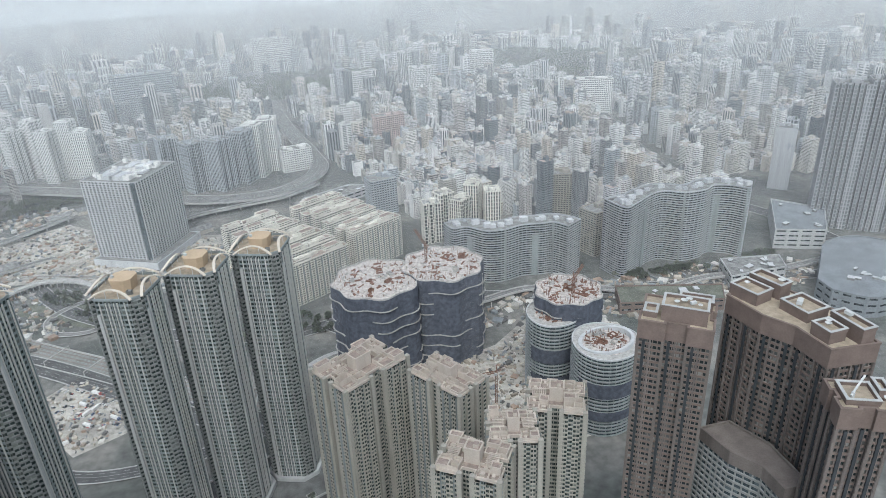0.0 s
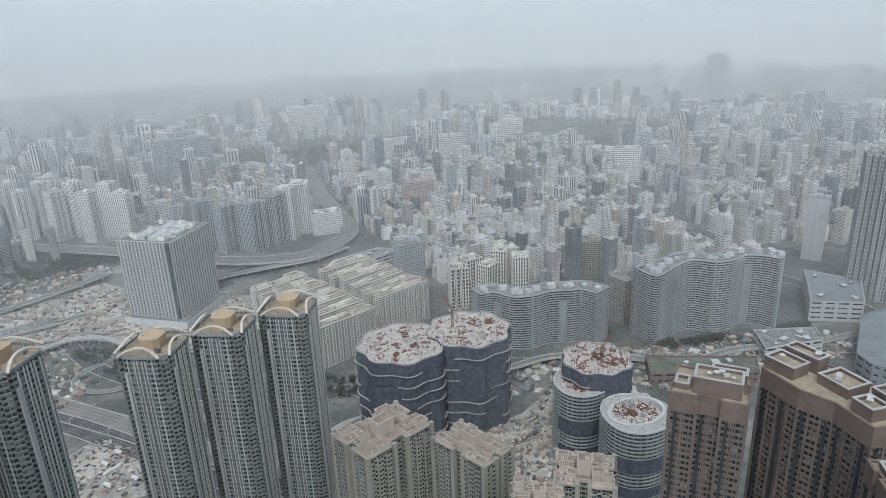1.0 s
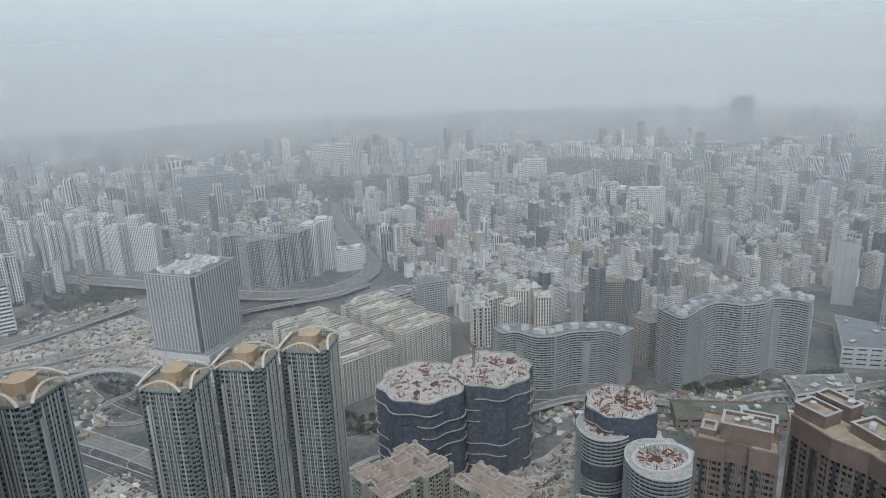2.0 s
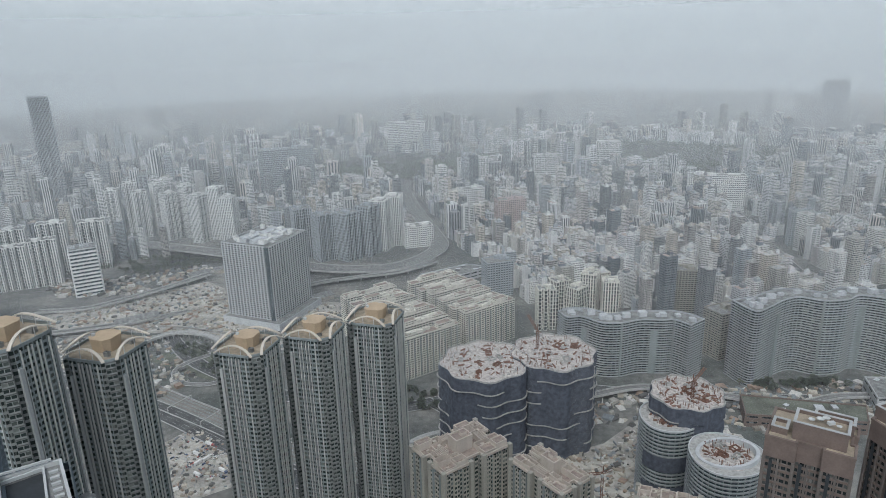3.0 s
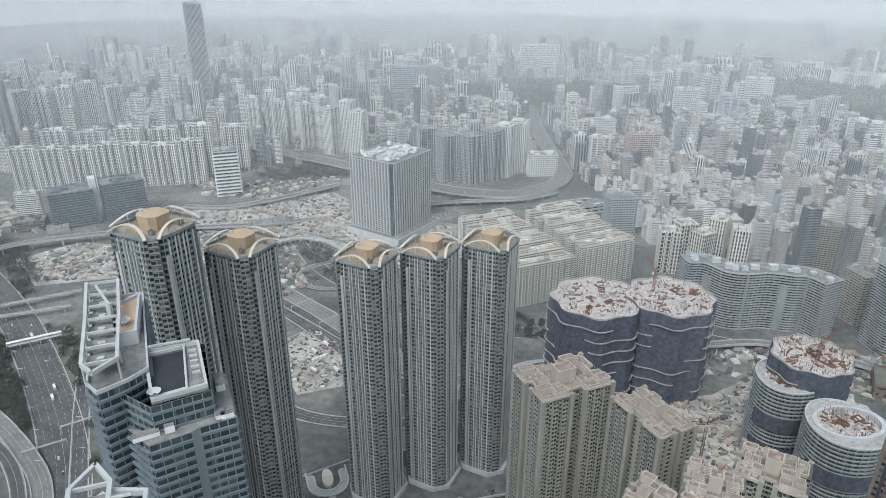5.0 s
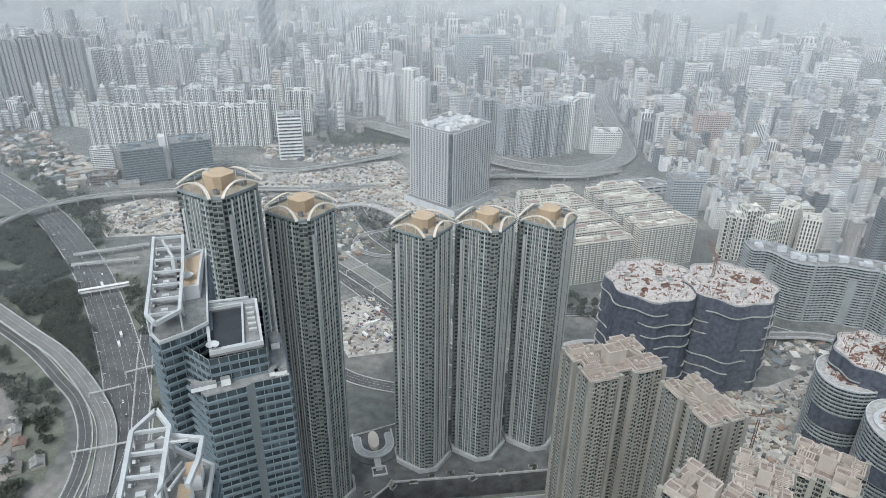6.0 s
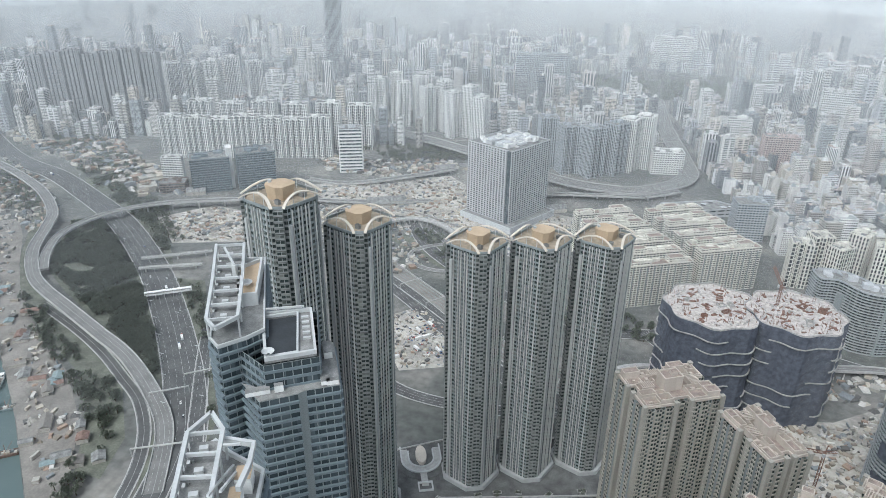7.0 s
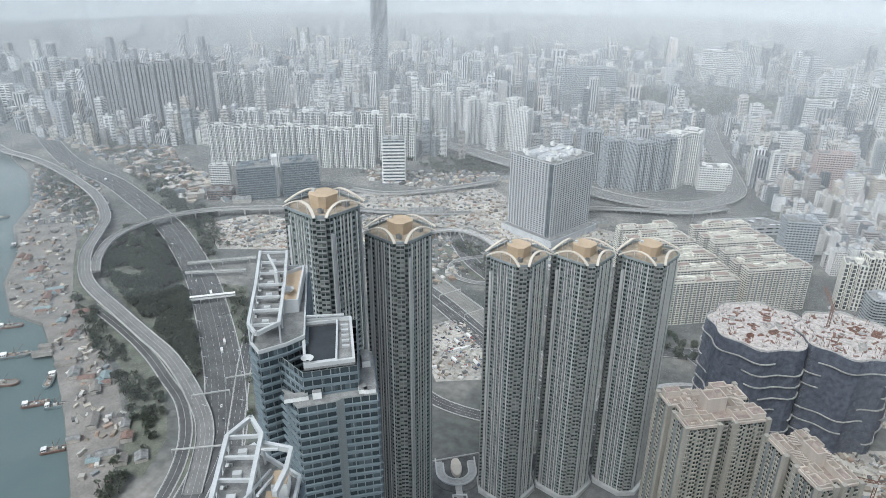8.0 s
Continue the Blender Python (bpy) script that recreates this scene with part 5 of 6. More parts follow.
road("station_road", [(-260, 520), (-190, 480), (-110, 478), (-30, 500), (40, 520), (60, 600), (20, 660)], 14, "asphalt station road under the towers", M_ASPHALT, lanes=4)
road("old_town_avenue", [(700, 560), (690, 720), (640, 900), (690, 1200), (860, 1900)], 26, "long straight avenue into the old town", M_ASPHALT, lanes=6)
road("front_road", [(-307, 232), (-214, 270), (-121, 326), (-56, 353), (19, 367), (84, 372), (186, 363)], 16, "asphalt road in front of the podium", M_ASPHALT, lanes=4)

# railway beside the site, with sleepers' bed, rails and catenary beams
line = smooth_line([(-560, 870), (-420, 790), (-330, 735), (-255, 680), (-185, 628), (-120, 575), (-60, 545), (20, 540)], 8)
t = thing("railway", "grey railway bed with several pairs of rails", "railway", kind="structure")
s = Shape(M_QUAY)
ribbon(s, line, -16, 16, 0.2)
part("track_bed", s, t)
for k in range(6):
    s = Shape(M_DARKWALL)
    for e in (-0.75, 0.75):
        wall_strip(s, line, -13 + k * 5.2 + e, 0.35, 0.2, 0.5)
    part("track", s, t, "dark pair of rails", kind="stuff")
s = Shape(M_PARAPET)
for r in (-16.5, 16.5):
    wall_strip(s, line, r, 0.6, 0, 2.2)
part("track_wall", s, t)
for k in range(4, len(line) - 2, 5):
    g = thing("catenary_portal", "grey steel portal over the rails", "portal", line[k].x, line[k].y, 0, math.degrees(math.atan2((line[k + 1] - line[k]).y, (line[k + 1] - line[k]).x)) + 90)
    for e in (-1, 1):
        s = Shape(M_PARAPET)
        s.box(e * 15.5, 0, 0, .6, .6, 7)
        part("post", s, g)
    s = Shape(M_PARAPET)
    s.box(0, 0, 6.4, 32, .8, .8, bottom=True)
    part("beam", s, g)
road("garden_loop", [(-290, 850), (-238, 800), (-210, 760), (-230, 728), (-270, 735), (-285, 770), (-262, 800), (-210, 820), (-130, 790)], 8, "narrow looping concrete road round a lawn", M_ROADPALE, False, 2)
road("viaduct", [(120, 650, 6), (190, 640, 7), (260, 652, 7), (330, 630, 7), (400, 600, 6), (470, 610, 6), (560, 600, 6), (660, 610, 4)], 9, "curving pale concrete viaduct below the wavy slabs", M_ROADPALE, True, 2)
road("site_lane", [(-500, 900), (-420, 880), (-350, 905), (-270, 880), (-190, 845), (-120, 850)], 7, "pale dusty lane across the building site", M_QUAY, False, 2)

# curved arcade wall in the building site, open between its posts
t = thing("arcade_wall", "curved pale concrete arcade across the building site", "wall", kind="structure")
arc = smooth_line([(-352, 790), (-352, 836), (-318, 866), (-272, 856), (-240, 826)], 6)
s = Shape(M_PARAPET)
ribbon(s, arc, -4, 4, 8.2)
wall_strip(s, arc, -4, 0.8, 6.4, 9.2)
wall_strip(s, arc, 4, 0.8, 6.4, 9.2)
part("deck", s, t)
s = Shape(M_PARAPET)
s.box(0, 0, 0, 1.2, 7, 6.6)
post = s.mesh("post")
for k in range(len(arc) - 1):
    d = arc[k + 1] - arc[k]
    part("post", post, t, x=arc[k].x, y=arc[k].y, turn=math.degrees(math.atan2(d.y, d.x)))

# gantries over the highway
for k, (x, y, turn, w) in enumerate(((-391, 405, 37, 34), (-383, 438, 40, 26), (-350, 340, 30, 44))):
    t = thing("sign_gantry", "grey steel sign gantry over the highway", "gantry", x, y, 0, turn)
    for sx in (-1, 1):
        s = Shape(M_PARAPET)
        s.box(sx * w / 2, 0, 0, 0.9, 0.9, 8)
        part("post", s, t)
    s = Shape(M_PARAPET)
    s.box(0, 0, 7.2, w, 1.2, 1.1, bottom=True)
    part("beam", s, t)
t = thing("footbridge", "white covered footbridge across the highway", "bridge", -514, 561, 0, 36)
s = Shape(M_WHITE, M_DECK)
s.box(0, 0, 6, 52, 4, 1.0, bottom=True)
s.ring(rect(0, 0, 52, 4), rect(0, 0, 51.6, 3.6), 7, 8.2)
part("deck", s, t)
s = Shape(M_WHITE)
s.box(0, 0, 9.8, 52, 4.6, 0.4, bottom=True)
part("roof", s, t)
for k in range(6):
    s = Shape(M_PARAPET)
    s.box(-24 + k * 9.6, 0, 0, 0.6, 3.6, 9.8)
    part("post", s, t)
for k, (x, y, l, turn) in enumerate(((-556, 619, 76, 28), (-570, 650, 88, 35))):
    t = thing("footbridge", "pale concrete footbridge beside the trees", "bridge", x, y, 0, turn)
    s = Shape(M_PARAPET)
    s.box(0, 0, 6, l, 5, 1.2, bottom=True)
    s.ring(rect(0, 0, l, 5), rect(0, 0, l - 0.6, 4.4), 7.2, 8.4)
    part("deck", s, t)
    for f in (-.4, 0, .4):
        s = Shape(M_PARAPET)
        s.box(l * f, 0, 0, 1.4, 1.4, 6)
        part("pier", s, t)

# ---- open lots ----
for name, lab, mat, pts in (
    ("pavement_site", "bare sandy building site with heaps", M_SAND, [(-560, 960), (-470, 900), (-300, 880), (-225, 830), (-130, 800), (-60, 860), (-80, 960), (-250, 1010), (-330, 1090), (-470, 1010)]),
    ("pavement_depot", "dusty vehicle depot behind the towers", M_SAND, [(-265, 590), (-205, 510), (-165, 530), (-150, 570), (-225, 640)]),
    ("pavement_lot", "sandy cleared strip beside the highway", M_SAND, [(-690, 760), (-610, 690), (-480, 740), (-520, 820), (-640, 830)]),
    ("pavement_works", "rubble-strewn station works", M_SAND, [(20, 500), (200, 400), (330, 420), (330, 560), (240, 600), (190, 560), (60, 520)]),
    ("verge", "scrubby grass verge with a round lawn", M_GRASS, [(-330, 800), (-240, 740), (-160, 720), (-180, 770), (-300, 850)]),
    ("verge", "dark scrubby verge beside the broad highway", M_GRASS, [(-930, 870), (-800, 745), (-700, 670), (-600, 590), (-560, 628), (-640, 720), (-760, 815), (-880, 885)]),
    ("verge", "dark scrubby bank under the glass tower", M_GRASS, [(-560, 600), (-470, 500), (-418, 425), (-372, 360), (-335, 290), (-300, 300), (-330, 390), (-400, 480), (-500, 610)]),
    ("verge", "scrubby strip above the quay", M_GRASS, [(-900, 740), (-830, 660), (-770, 590), (-700, 525), (-600, 458), (-500, 408), (-440, 355), (-400, 300), (-375, 300), (-390, 345), (-440, 400), (-520, 450), (-640, 505), (-720, 560), (-790, 650), (-870, 745)]),
    ("verge", "dark scrubby slope between the roads", M_GRASS, [(-795, 700), (-755, 630), (-700, 568), (-635, 530), (-540, 484), (-465, 446), (-425, 415), (-405, 440), (-440, 500), (-520, 580), (-620, 680), (-720, 745)]),
):
    s = Shape(mat)
    s.face([(x, y, 0.3) for x, y in pts])
    solid(name, s, lab, "ground", kind="structure")

outer = [(-330, 190), (-413, 266), (-499, 336), (-574, 392), (-660, 448), (-717, 453), (-790, 502), (-860, 577), (-940, 640)]
inner_ = [(-345, 190), (-395, 290), (-445, 352), (-510, 405), (-600, 455), (-700, 522), (-760, 580), (-820, 640), (-880, 690)]
s = Shape(M_QUAY)
for k in range(8):
    s.face([(*outer[k], 0.35), (*outer[k + 1], 0.35), (*inner_[k + 1], 0.35), (*inner_[k], 0.35)][::-1])
solid("pavement_quay", s, "dusty concrete working quay", "ground", kind="structure")


# ---- woods, site clutter and sheds ----
def leafy(s, x, y, z, size, rng, n=26, k=0):
    """A crown: many small tilted leaf clumps in an uneven dome."""
    for i in range(n):
        a, e = rng.uniform(0, math.tau), rng.uniform(-0.3, 1.0)
        r = size * rng.uniform(0.35, 1.0) * math.sqrt(max(0.05, 1 - max(0, e) ** 2 * 0.8))
        c = Vector((x + r * math.cos(a), y + r * math.sin(a), z + size * 0.75 * e))
        q = size * rng.uniform(0.16, 0.34)
        u = Vector((rng.uniform(-.7, .7), rng.uniform(-.7, .7), 1)).normalized()
        v = u.orthogonal().normalized()
        w = u.cross(v)
        s.face([c + v * q, c + w * q * 1.1, c - v * q * .9, c - w * q], k)
        s.face([c + (u + v) * q * .7, c + w * q, c - (u + v) * q * .7, c - w * q * 1.1], k)


ROUTES = [([(-1164, 930), (-985, 864), (-860, 802), (-740, 736), (-645, 668), (-562, 600), (-497, 538), (-442, 482), (-390, 424), (-340, 355), (-310, 270)], 22),
          ([(-1070, 878), (-936, 812), (-862, 752), (-800, 678), (-752, 610), (-703, 556), (-636, 519), (-541, 474), (-462, 436), (-409, 400), (-372, 348), (-345, 299)], 12),
          ([(-562, 470), (-503, 443), (-454, 415), (-411, 388), (-372, 346), (-345, 290)], 8)]


def wood(name, label, poly, count, size, seed, skip=()):
    rng = random.Random(seed)
    s = Shape(M_LEAF, M_BARK)
    xs, ys = [p[0] for p in poly], [p[1] for p in poly]
    made = 0
    for i in range(count * 6):
        x, y = rng.uniform(min(xs), max(xs)), rng.uniform(min(ys), max(ys))
        if made >= count or not inside(x, y, poly) or noise.noise(Vector((x * .03, y * .03, seed))) < -.22 or any(near_line(x, y, l, r) for l, r in ROUTES):
            continue
        made += 1
        h = size * rng.uniform(0.6, 1.3)
        s.box(x, y, 0, 0.5, 0.5, h, k=1)
        leafy(s, x, y, h, size * rng.uniform(0.7, 1.15), rng, 30)
    solid(name, s, label, "trees", kind="stuff")


wood("woodland", "dark green trees between the curving highways", [(-785, 695), (-750, 632), (-697, 572), (-632, 534), (-540, 488), (-465, 450), (-428, 424), (-412, 440), (-445, 492), (-515, 560), (-590, 630), (-700, 715), (-740, 740)], 980, 5.0, 1)
wood("woodland", "strip of trees along the harbour highway", [(-640, 500), (-560, 452), (-470, 415), (-415, 370), (-385, 310), (-372, 250), (-392, 255), (-425, 345), (-500, 395), (-600, 450), (-690, 515)], 260, 4.5, 2)
wood("woodland", "trees beside the inner highway", [(-760, 790), (-690, 730), (-620, 670), (-590, 690), (-660, 760), (-740, 830), (-960, 930), (-980, 900)], 200, 4.5, 3)
wood("woodland", "trees beside the broad highway", [(-930, 870), (-800, 755), (-700, 680), (-610, 605), (-570, 640), (-640, 710), (-760, 805), (-880, 880)], 330, 4.5, 10)
wood("woodland", "trees on the bank under the glass tower", [(-545, 600), (-470, 510), (-415, 430), (-370, 365), (-340, 300), (-315, 310), (-335, 390), (-400, 475), (-495, 600)], 240, 4.0, 11)
wood("woodland", "scrub trees between shore and highway", [(-1180, 880), (-1010, 750), (-900, 700), (-880, 730), (-960, 800), (-1120, 890)], 160, 4.5, 12)
wood("woodland", "trees beside the station road", [(-70, 640), (30, 640), (40, 680), (-60, 690)], 60, 4.5, 4)
wood("woodland", "trees round the garden roundabout", [(-310, 830), (-230, 745), (-170, 725), (-180, 760), (-290, 850)], 70, 4.0, 5)
wood("woodland", "dense green park amid the old town", [(-260, 1880), (60, 1820), (360, 1900), (330, 2160), (40, 2230), (-240, 2140)], 900, 8.0, 6)
wood("woodland", "park trees on a far hill", [(560, 1900), (1000, 1750), (1250, 2100), (800, 2350)], 700, 9.0, 7)
wood("woodland", "scattered street trees below the wavy slabs", [(340, 640), (580, 630), (600, 650), (345, 660)], 60, 4.5, 8)


def heap_field(name, label, poly, count, lo, hi, tall, seed, category="clutter"):
    """Loose boxes, stacks and heaps strewn over a lot."""
    rng = random.Random(seed)
    s = Shape(M_RUBBLE)
    xs, ys = [p[0] for p in poly], [p[1] for p in poly]
    for i in range(count * 3):
        x, y = rng.uniform(min(xs), max(xs)), rng.uniform(min(ys), max(ys))
        if not inside(x, y, poly):
            continue
        s.now = rng.uniform(0.01, 0.99)
        w, d, h = rng.uniform(lo, hi), rng.uniform(lo, hi) * rng.uniform(0.3, 1), rng.uniform(0.3, 1) * tall
        if rng.random() < 0.35:
            a = rect(x, y, w, d, rng.uniform(0, 180))
            b = rect(x + rng.uniform(-.2, .2) * w, y, w * .3, d * .3, rng.uniform(0, 180))
            for j in range(4):
                s.face([(*a[j], 0), (*a[(j + 1) % 4], 0), (*b[(j + 1) % 4], h), (*b[j], h)])
            s.face([(*p, h) for p in b])
        else:
            s.box(x, y, 0, w, d, h, rng.uniform(0, 180))
    solid(name, s, label, category, kind="stuff")


heap_field("site_clutter", "sheds, stacks and spoil heaps on the building site", [(-540, 950), (-460, 905), (-300, 885), (-225, 835), (-130, 805), (-80, 860), (-90, 950), (-250, 1000), (-330, 1080), (-470, 1000)], 1000, 1.5, 8, 3.0, 10)
heap_field("site_clutter", "stacks and machines on the cleared strip", [(-680, 760), (-610, 700), (-490, 740), (-520, 815), (-640, 825)], 260, 1.5, 9, 3, 11)
heap_field("quay_clutter", "crates, sheds and scrap on the working quay", [(-360, 225), (-415, 275), (-500, 345), (-575, 400), (-660, 455), (-720, 460), (-790, 510), (-930, 640), (-880, 680), (-780, 590), (-720, 530), (-600, 450), (-500, 398), (-435, 345), (-390, 280)], 700, 1.5, 9, 4, 12)
heap_field("site_clutter", "scaffold stacks and rubble in the station works", [(30, 500), (200, 405), (325, 425), (325, 555), (240, 590), (190, 555), (60, 515)], 900, 1, 7, 3, 13)
heap_field("depot_clutter", "crates and parts strewn in the depot", [(-262, 590), (-205, 515), (-168, 532), (-155, 570), (-225, 635)], 260, 1, 5, 2.4, 14)
heap_field("roadside_clutter", "low huts and stores along the tracks", [(-520, 850), (-400, 770), (-290, 700), (-250, 740), (-340, 880), (-470, 890)], 260, 2, 10, 4, 15)


heap_field("quay_clutter", "low sheds and yards beside the far interchange", [(-1420, 1060), (-1180, 990), (-960, 900), (-820, 830), (-790, 880), (-900, 990), (-1060, 1090), (-1300, 1120)], 320, 4, 22, 9, 16)
heap_field("site_clutter", "walls, bridges and stores between station and slabs", [(180, 600), (330, 560), (560, 560), (640, 600), (560, 650), (400, 645), (300, 670), (200, 640)], 300, 2, 12, 4, 17)
wood("woodland", "trees beside the far interchange", [(-1300, 1060), (-1000, 930), (-850, 860), (-820, 900), (-950, 1010), (-1200, 1110)], 260, 5, 9)

heap_field("site_clutter", "yards and low huts north of the site", [(-640, 1150), (-520, 1120), (-380, 1180), (-300, 1150), (-420, 1040), (-560, 1050)], 180, 3, 14, 5, 18)
wood("woodland", "dark trees under the expressway", [(-560, 1190), (-440, 1130), (-380, 1150), (-330, 1190), (-440, 1240)], 150, 5, 19)

heap_field("quay_clutter", "stores and boats drawn up on the shore below the highway", [(-1200, 880), (-1020, 735), (-940, 655), (-880, 690), (-830, 650), (-800, 670), (-880, 760), (-980, 830), (-1150, 910)], 420, 2, 12, 5, 21)
heap_field("site_clutter", "sheds and long walls beside the tracks", [(-1100, 990), (-900, 900), (-780, 830), (-720, 860), (-800, 930), (-1000, 1020)], 160, 5, 26, 9, 22)


def gabled_shed(x, y, w, d, turn, h, mat, label):
    t = thing("shed", label, "shed", x, y, 0, turn)
    s = Shape(M_RUBBLE)
    s.now = 0.1
    s.prism(rect(0, 0, w, d), 0, h)
    part("wall", s, t)
    s = Shape(mat)
    for e in (-1, 1):
        s.face([(-w / 2 - .4, e * (d / 2 + .5), h), (w / 2 + .4, e * (d / 2 + .5), h), (w / 2 + .4, 0, h + d * .22), (-w / 2 - .4, 0, h + d * .22)])
    for e in (-1, 1):
        s.face([(e * w / 2, -d / 2, h), (e * w / 2, d / 2, h), (e * w / 2, 0, h + d * .22)])
    part("roof", s, t)


rng = random.Random(31)
for k in range(44):
    f = rng.random()
    x, y = -400 - 420 * f + rng.uniform(-26, 26), 300 + 300 * f * (0.85 + 0.1 * f) + rng.uniform(-18, 18)
    m, lab = rng.choice(((M_TEAL, "low quay shed with a faded teal roof"), (M_RUST, "low quay shed with a rusty red roof"), (M_DECK, "low quay shed with a pale roof"), (M_QUAY, "low quay shed with a dusty roof"), (M_QUAY, "low quay shed with a grey roof")))
    gabled_shed(x, y, rng.uniform(9, 20), rng.uniform(6, 10), rng.choice((38, -52)) + rng.uniform(-8, 8), rng.uniform(3, 5), m, lab)
for k, (x, y, w, d) in enumerate(((-352, 1120, 34, 20), (-318, 1142, 26, 18), (-240, 1010, 30, 20), (-130, 985, 36, 22), (-700, 868, 30, 22), (40, 1040, 60, 30), (60, 1010, 70, 26), (-390, 930, 60, 24))):
    gabled_shed(x, y, w, d, 30, 6, M_DECK, "pale site office with a low pitched grey roof")


def barge(x, y, l, turn, label, hull):
    t = thing("barge", label, "barge", x, y, -3, turn, "moored barges")
    w = l * 0.3
    plan = [(-l / 2, -w / 2), (l * .38, -w / 2), (l / 2, -w * .2), (l / 2, w * .2), (l * .38, w / 2), (-l / 2, w / 2)]
    s = Shape(hull, M_QUAY)
    low = inset(plan, 0.8)
    for i in range(6):
        j = (i + 1) % 6
        s.face([(*low[i], -0.5), (*low[j], -0.5), (*plan[j], 2.2), (*plan[i], 2.2)])
    s.ring(plan, inset(plan, 0.5), 2.2, 3.0)
    s.face([(*p, 2.25) for p in plan], 1)
    part("hull", s, t)
    s = Shape(M_WHITE, M_GLASS)
    facade(s, rect(-l * .36, 0, l * .16, w * .7), 2.2, 3, 1.5, .4, .5, .15)
    s.face([(*p, 5.2) for p in rect(-l * .36, 0, l * .2, w * .8)])
    part("deckhouse", s, t)
    s = Shape(M_RUBBLE)
    r2 = random.Random(int(l * 7 + x))
    for k in range(9):
        s.now = r2.uniform(0.01, .99)
        s.box(r2.uniform(-.18, .36) * l, r2.uniform(-.3, .3) * w, 2.3, r2.uniform(1, 4), r2.uniform(1, 3), r2.uniform(.5, 2))
    part("cargo", s, t)
    s = Shape(M_RUST)
    beam_curve(s, [(0, 0, 2.2), (0, 0, 11)], .4, .4)
    beam_curve(s, [(0, 0, 3), (l * .3, 0, 13)], .3, .3)
    part("derrick", s, t)


for k, (x, y, l, turn) in enumerate(((-600, 350, 34, 30), (-560, 372, 26, -55), (-632, 392, 30, 40), (-540, 340, 24, 40), (-760, 440, 40, 30), (-800, 470, 34, 40), (-850, 520, 36, 50), (-900, 560, 30, 40), (-960, 580, 36, 30), (-690, 432, 26, 35), (-880, 600, 30, 45), (-1010, 660, 34, 40), (-470, 300, 22, 40), (-520, 345, 20, 38))):
    barge(x, y, l, turn, "rust-stained work barge with cargo moored at the quay", (M_RUST, M_TEAL, M_DARKWALL)[k % 3])


def make_car(x, y, turn, z=0.15, group="", label="small parked car with dark windows", l=4.5, h=1.45):
    t = thing("car", label, "car", x, y, z, turn, group)
    s = Shape(M_CARS)
    prof = [(-l / 2, .35), (l / 2, .35), (l / 2, .75), (l * .26, .9), (-l * .42, .95), (-l / 2, .8)]
    for e in (-1, 1):
        s.face([(a, e * .88, b) for a, b in (prof if e < 0 else prof[::-1])])
    for i in range(6):
        (a, b), (c, d) = prof[i], prof[(i + 1) % 6]
        s.face([(a, .88, b), (c, .88, d), (c, -.88, d), (a, -.88, b)])
    part("body", s, t)
    s = Shape(M_GLASS, M_CARS)
    lo, hi = [(-l * .42, -.82), (l * .24, -.82), (l * .24, .82), (-l * .42, .82)], [(-l * .3, -.66), (l * .1, -.66), (l * .1, .66), (-l * .3, .66)]
    for i in range(4):
        j = (i + 1) % 4
        s.face([(*lo[i], .9), (*lo[j], .9), (*hi[j], h), (*hi[i], h)])
    s.face([(*p, h) for p in hi], 1)
    part("cabin", s, t)
    s = Shape(M_RUBBER)
    s.prism([(math.cos(i * math.pi / 5) * .33, math.sin(i * math.pi / 5) * .33) for i in range(10)], -.1, .1)
    me = s.mesh("wheel")
    for ex in (-1, 1):
        for ey in (-1, 1):
            w = part("wheel", me, t)
            w.matrix_basis = pose(ex * l * .3, ey * .86, .33, 90, 0, 0)
    return t


def make_truck(x, y, turn, label, mat, l=10.0, group="", z=0.15):
    t = thing("truck", label, "truck", x, y, z, turn, group)
    s = Shape(mat)
    s.box(-l * .12, 0, .9, l * .72, 2.4, 2.6, bottom=True)
    s.ring(rect(-l * .12, 0, l * .72, 2.4), rect(-l * .12, 0, l * .7, 2.2), 3.5, 3.7)
    part("cargo_box", s, t)
    s = Shape(M_CARS, M_GLASS)
    facade(s, rect(l * .38, 0, l * .2, 2.3), .6, 2.3, 2.0, .5, .2, .05)
    s.face([(*p, 2.9) for p in rect(l * .38, 0, l * .2, 2.3)])
    part("cab", s, t)
    s = Shape(M_RUBBER)
    s.prism([(math.cos(i * math.pi / 5) * .5, math.sin(i * math.pi / 5) * .5) for i in range(10)], -.15, .15)
    me = s.mesh("wheel")
    for ex in (-.36, -.2, .36):
        for ey in (-1, 1):
            w = part("wheel", me, t)
            w.matrix_basis = pose(ex * l, ey * 1.05, .5, 90, 0, 0)
    return t


car0 = make_car(-200, 560, 30, group="vehicles parked in the depot")
bus0 = make_truck(-215, 530, 33, "white box truck parked in the depot", M_WHITE, 11, "vehicles parked in the depot")
rng = random.Random(5)
DEPOT = [(-262, 590), (-205, 515), (-168, 532), (-155, 570), (-225, 635)]
for k in range(80):
    f, g = rng.random(), rng.random()
    x, y = -258 + 100 * f + 10 * g, 580 - 62 * f * (1 - .25 * f) + 46 * g * 1.1
    if inside(x, y, DEPOT):
        copy_thing(bus0 if rng.random() < .15 else car0, pose(x, y, .15, 0, 0, rng.choice((-35, 55)) + rng.uniform(-6, 6)))
inner = smooth_line([(-1164, 930), (-985, 864), (-860, 802), (-740, 736), (-645, 668), (-562, 600), (-497, 538), (-442, 482), (-390, 424), (-340, 355)], 10)
boul = smooth_line([(-390, 745), (-273, 672), (-183, 600), (-110, 540), (-40, 505), (60, 480)], 10)
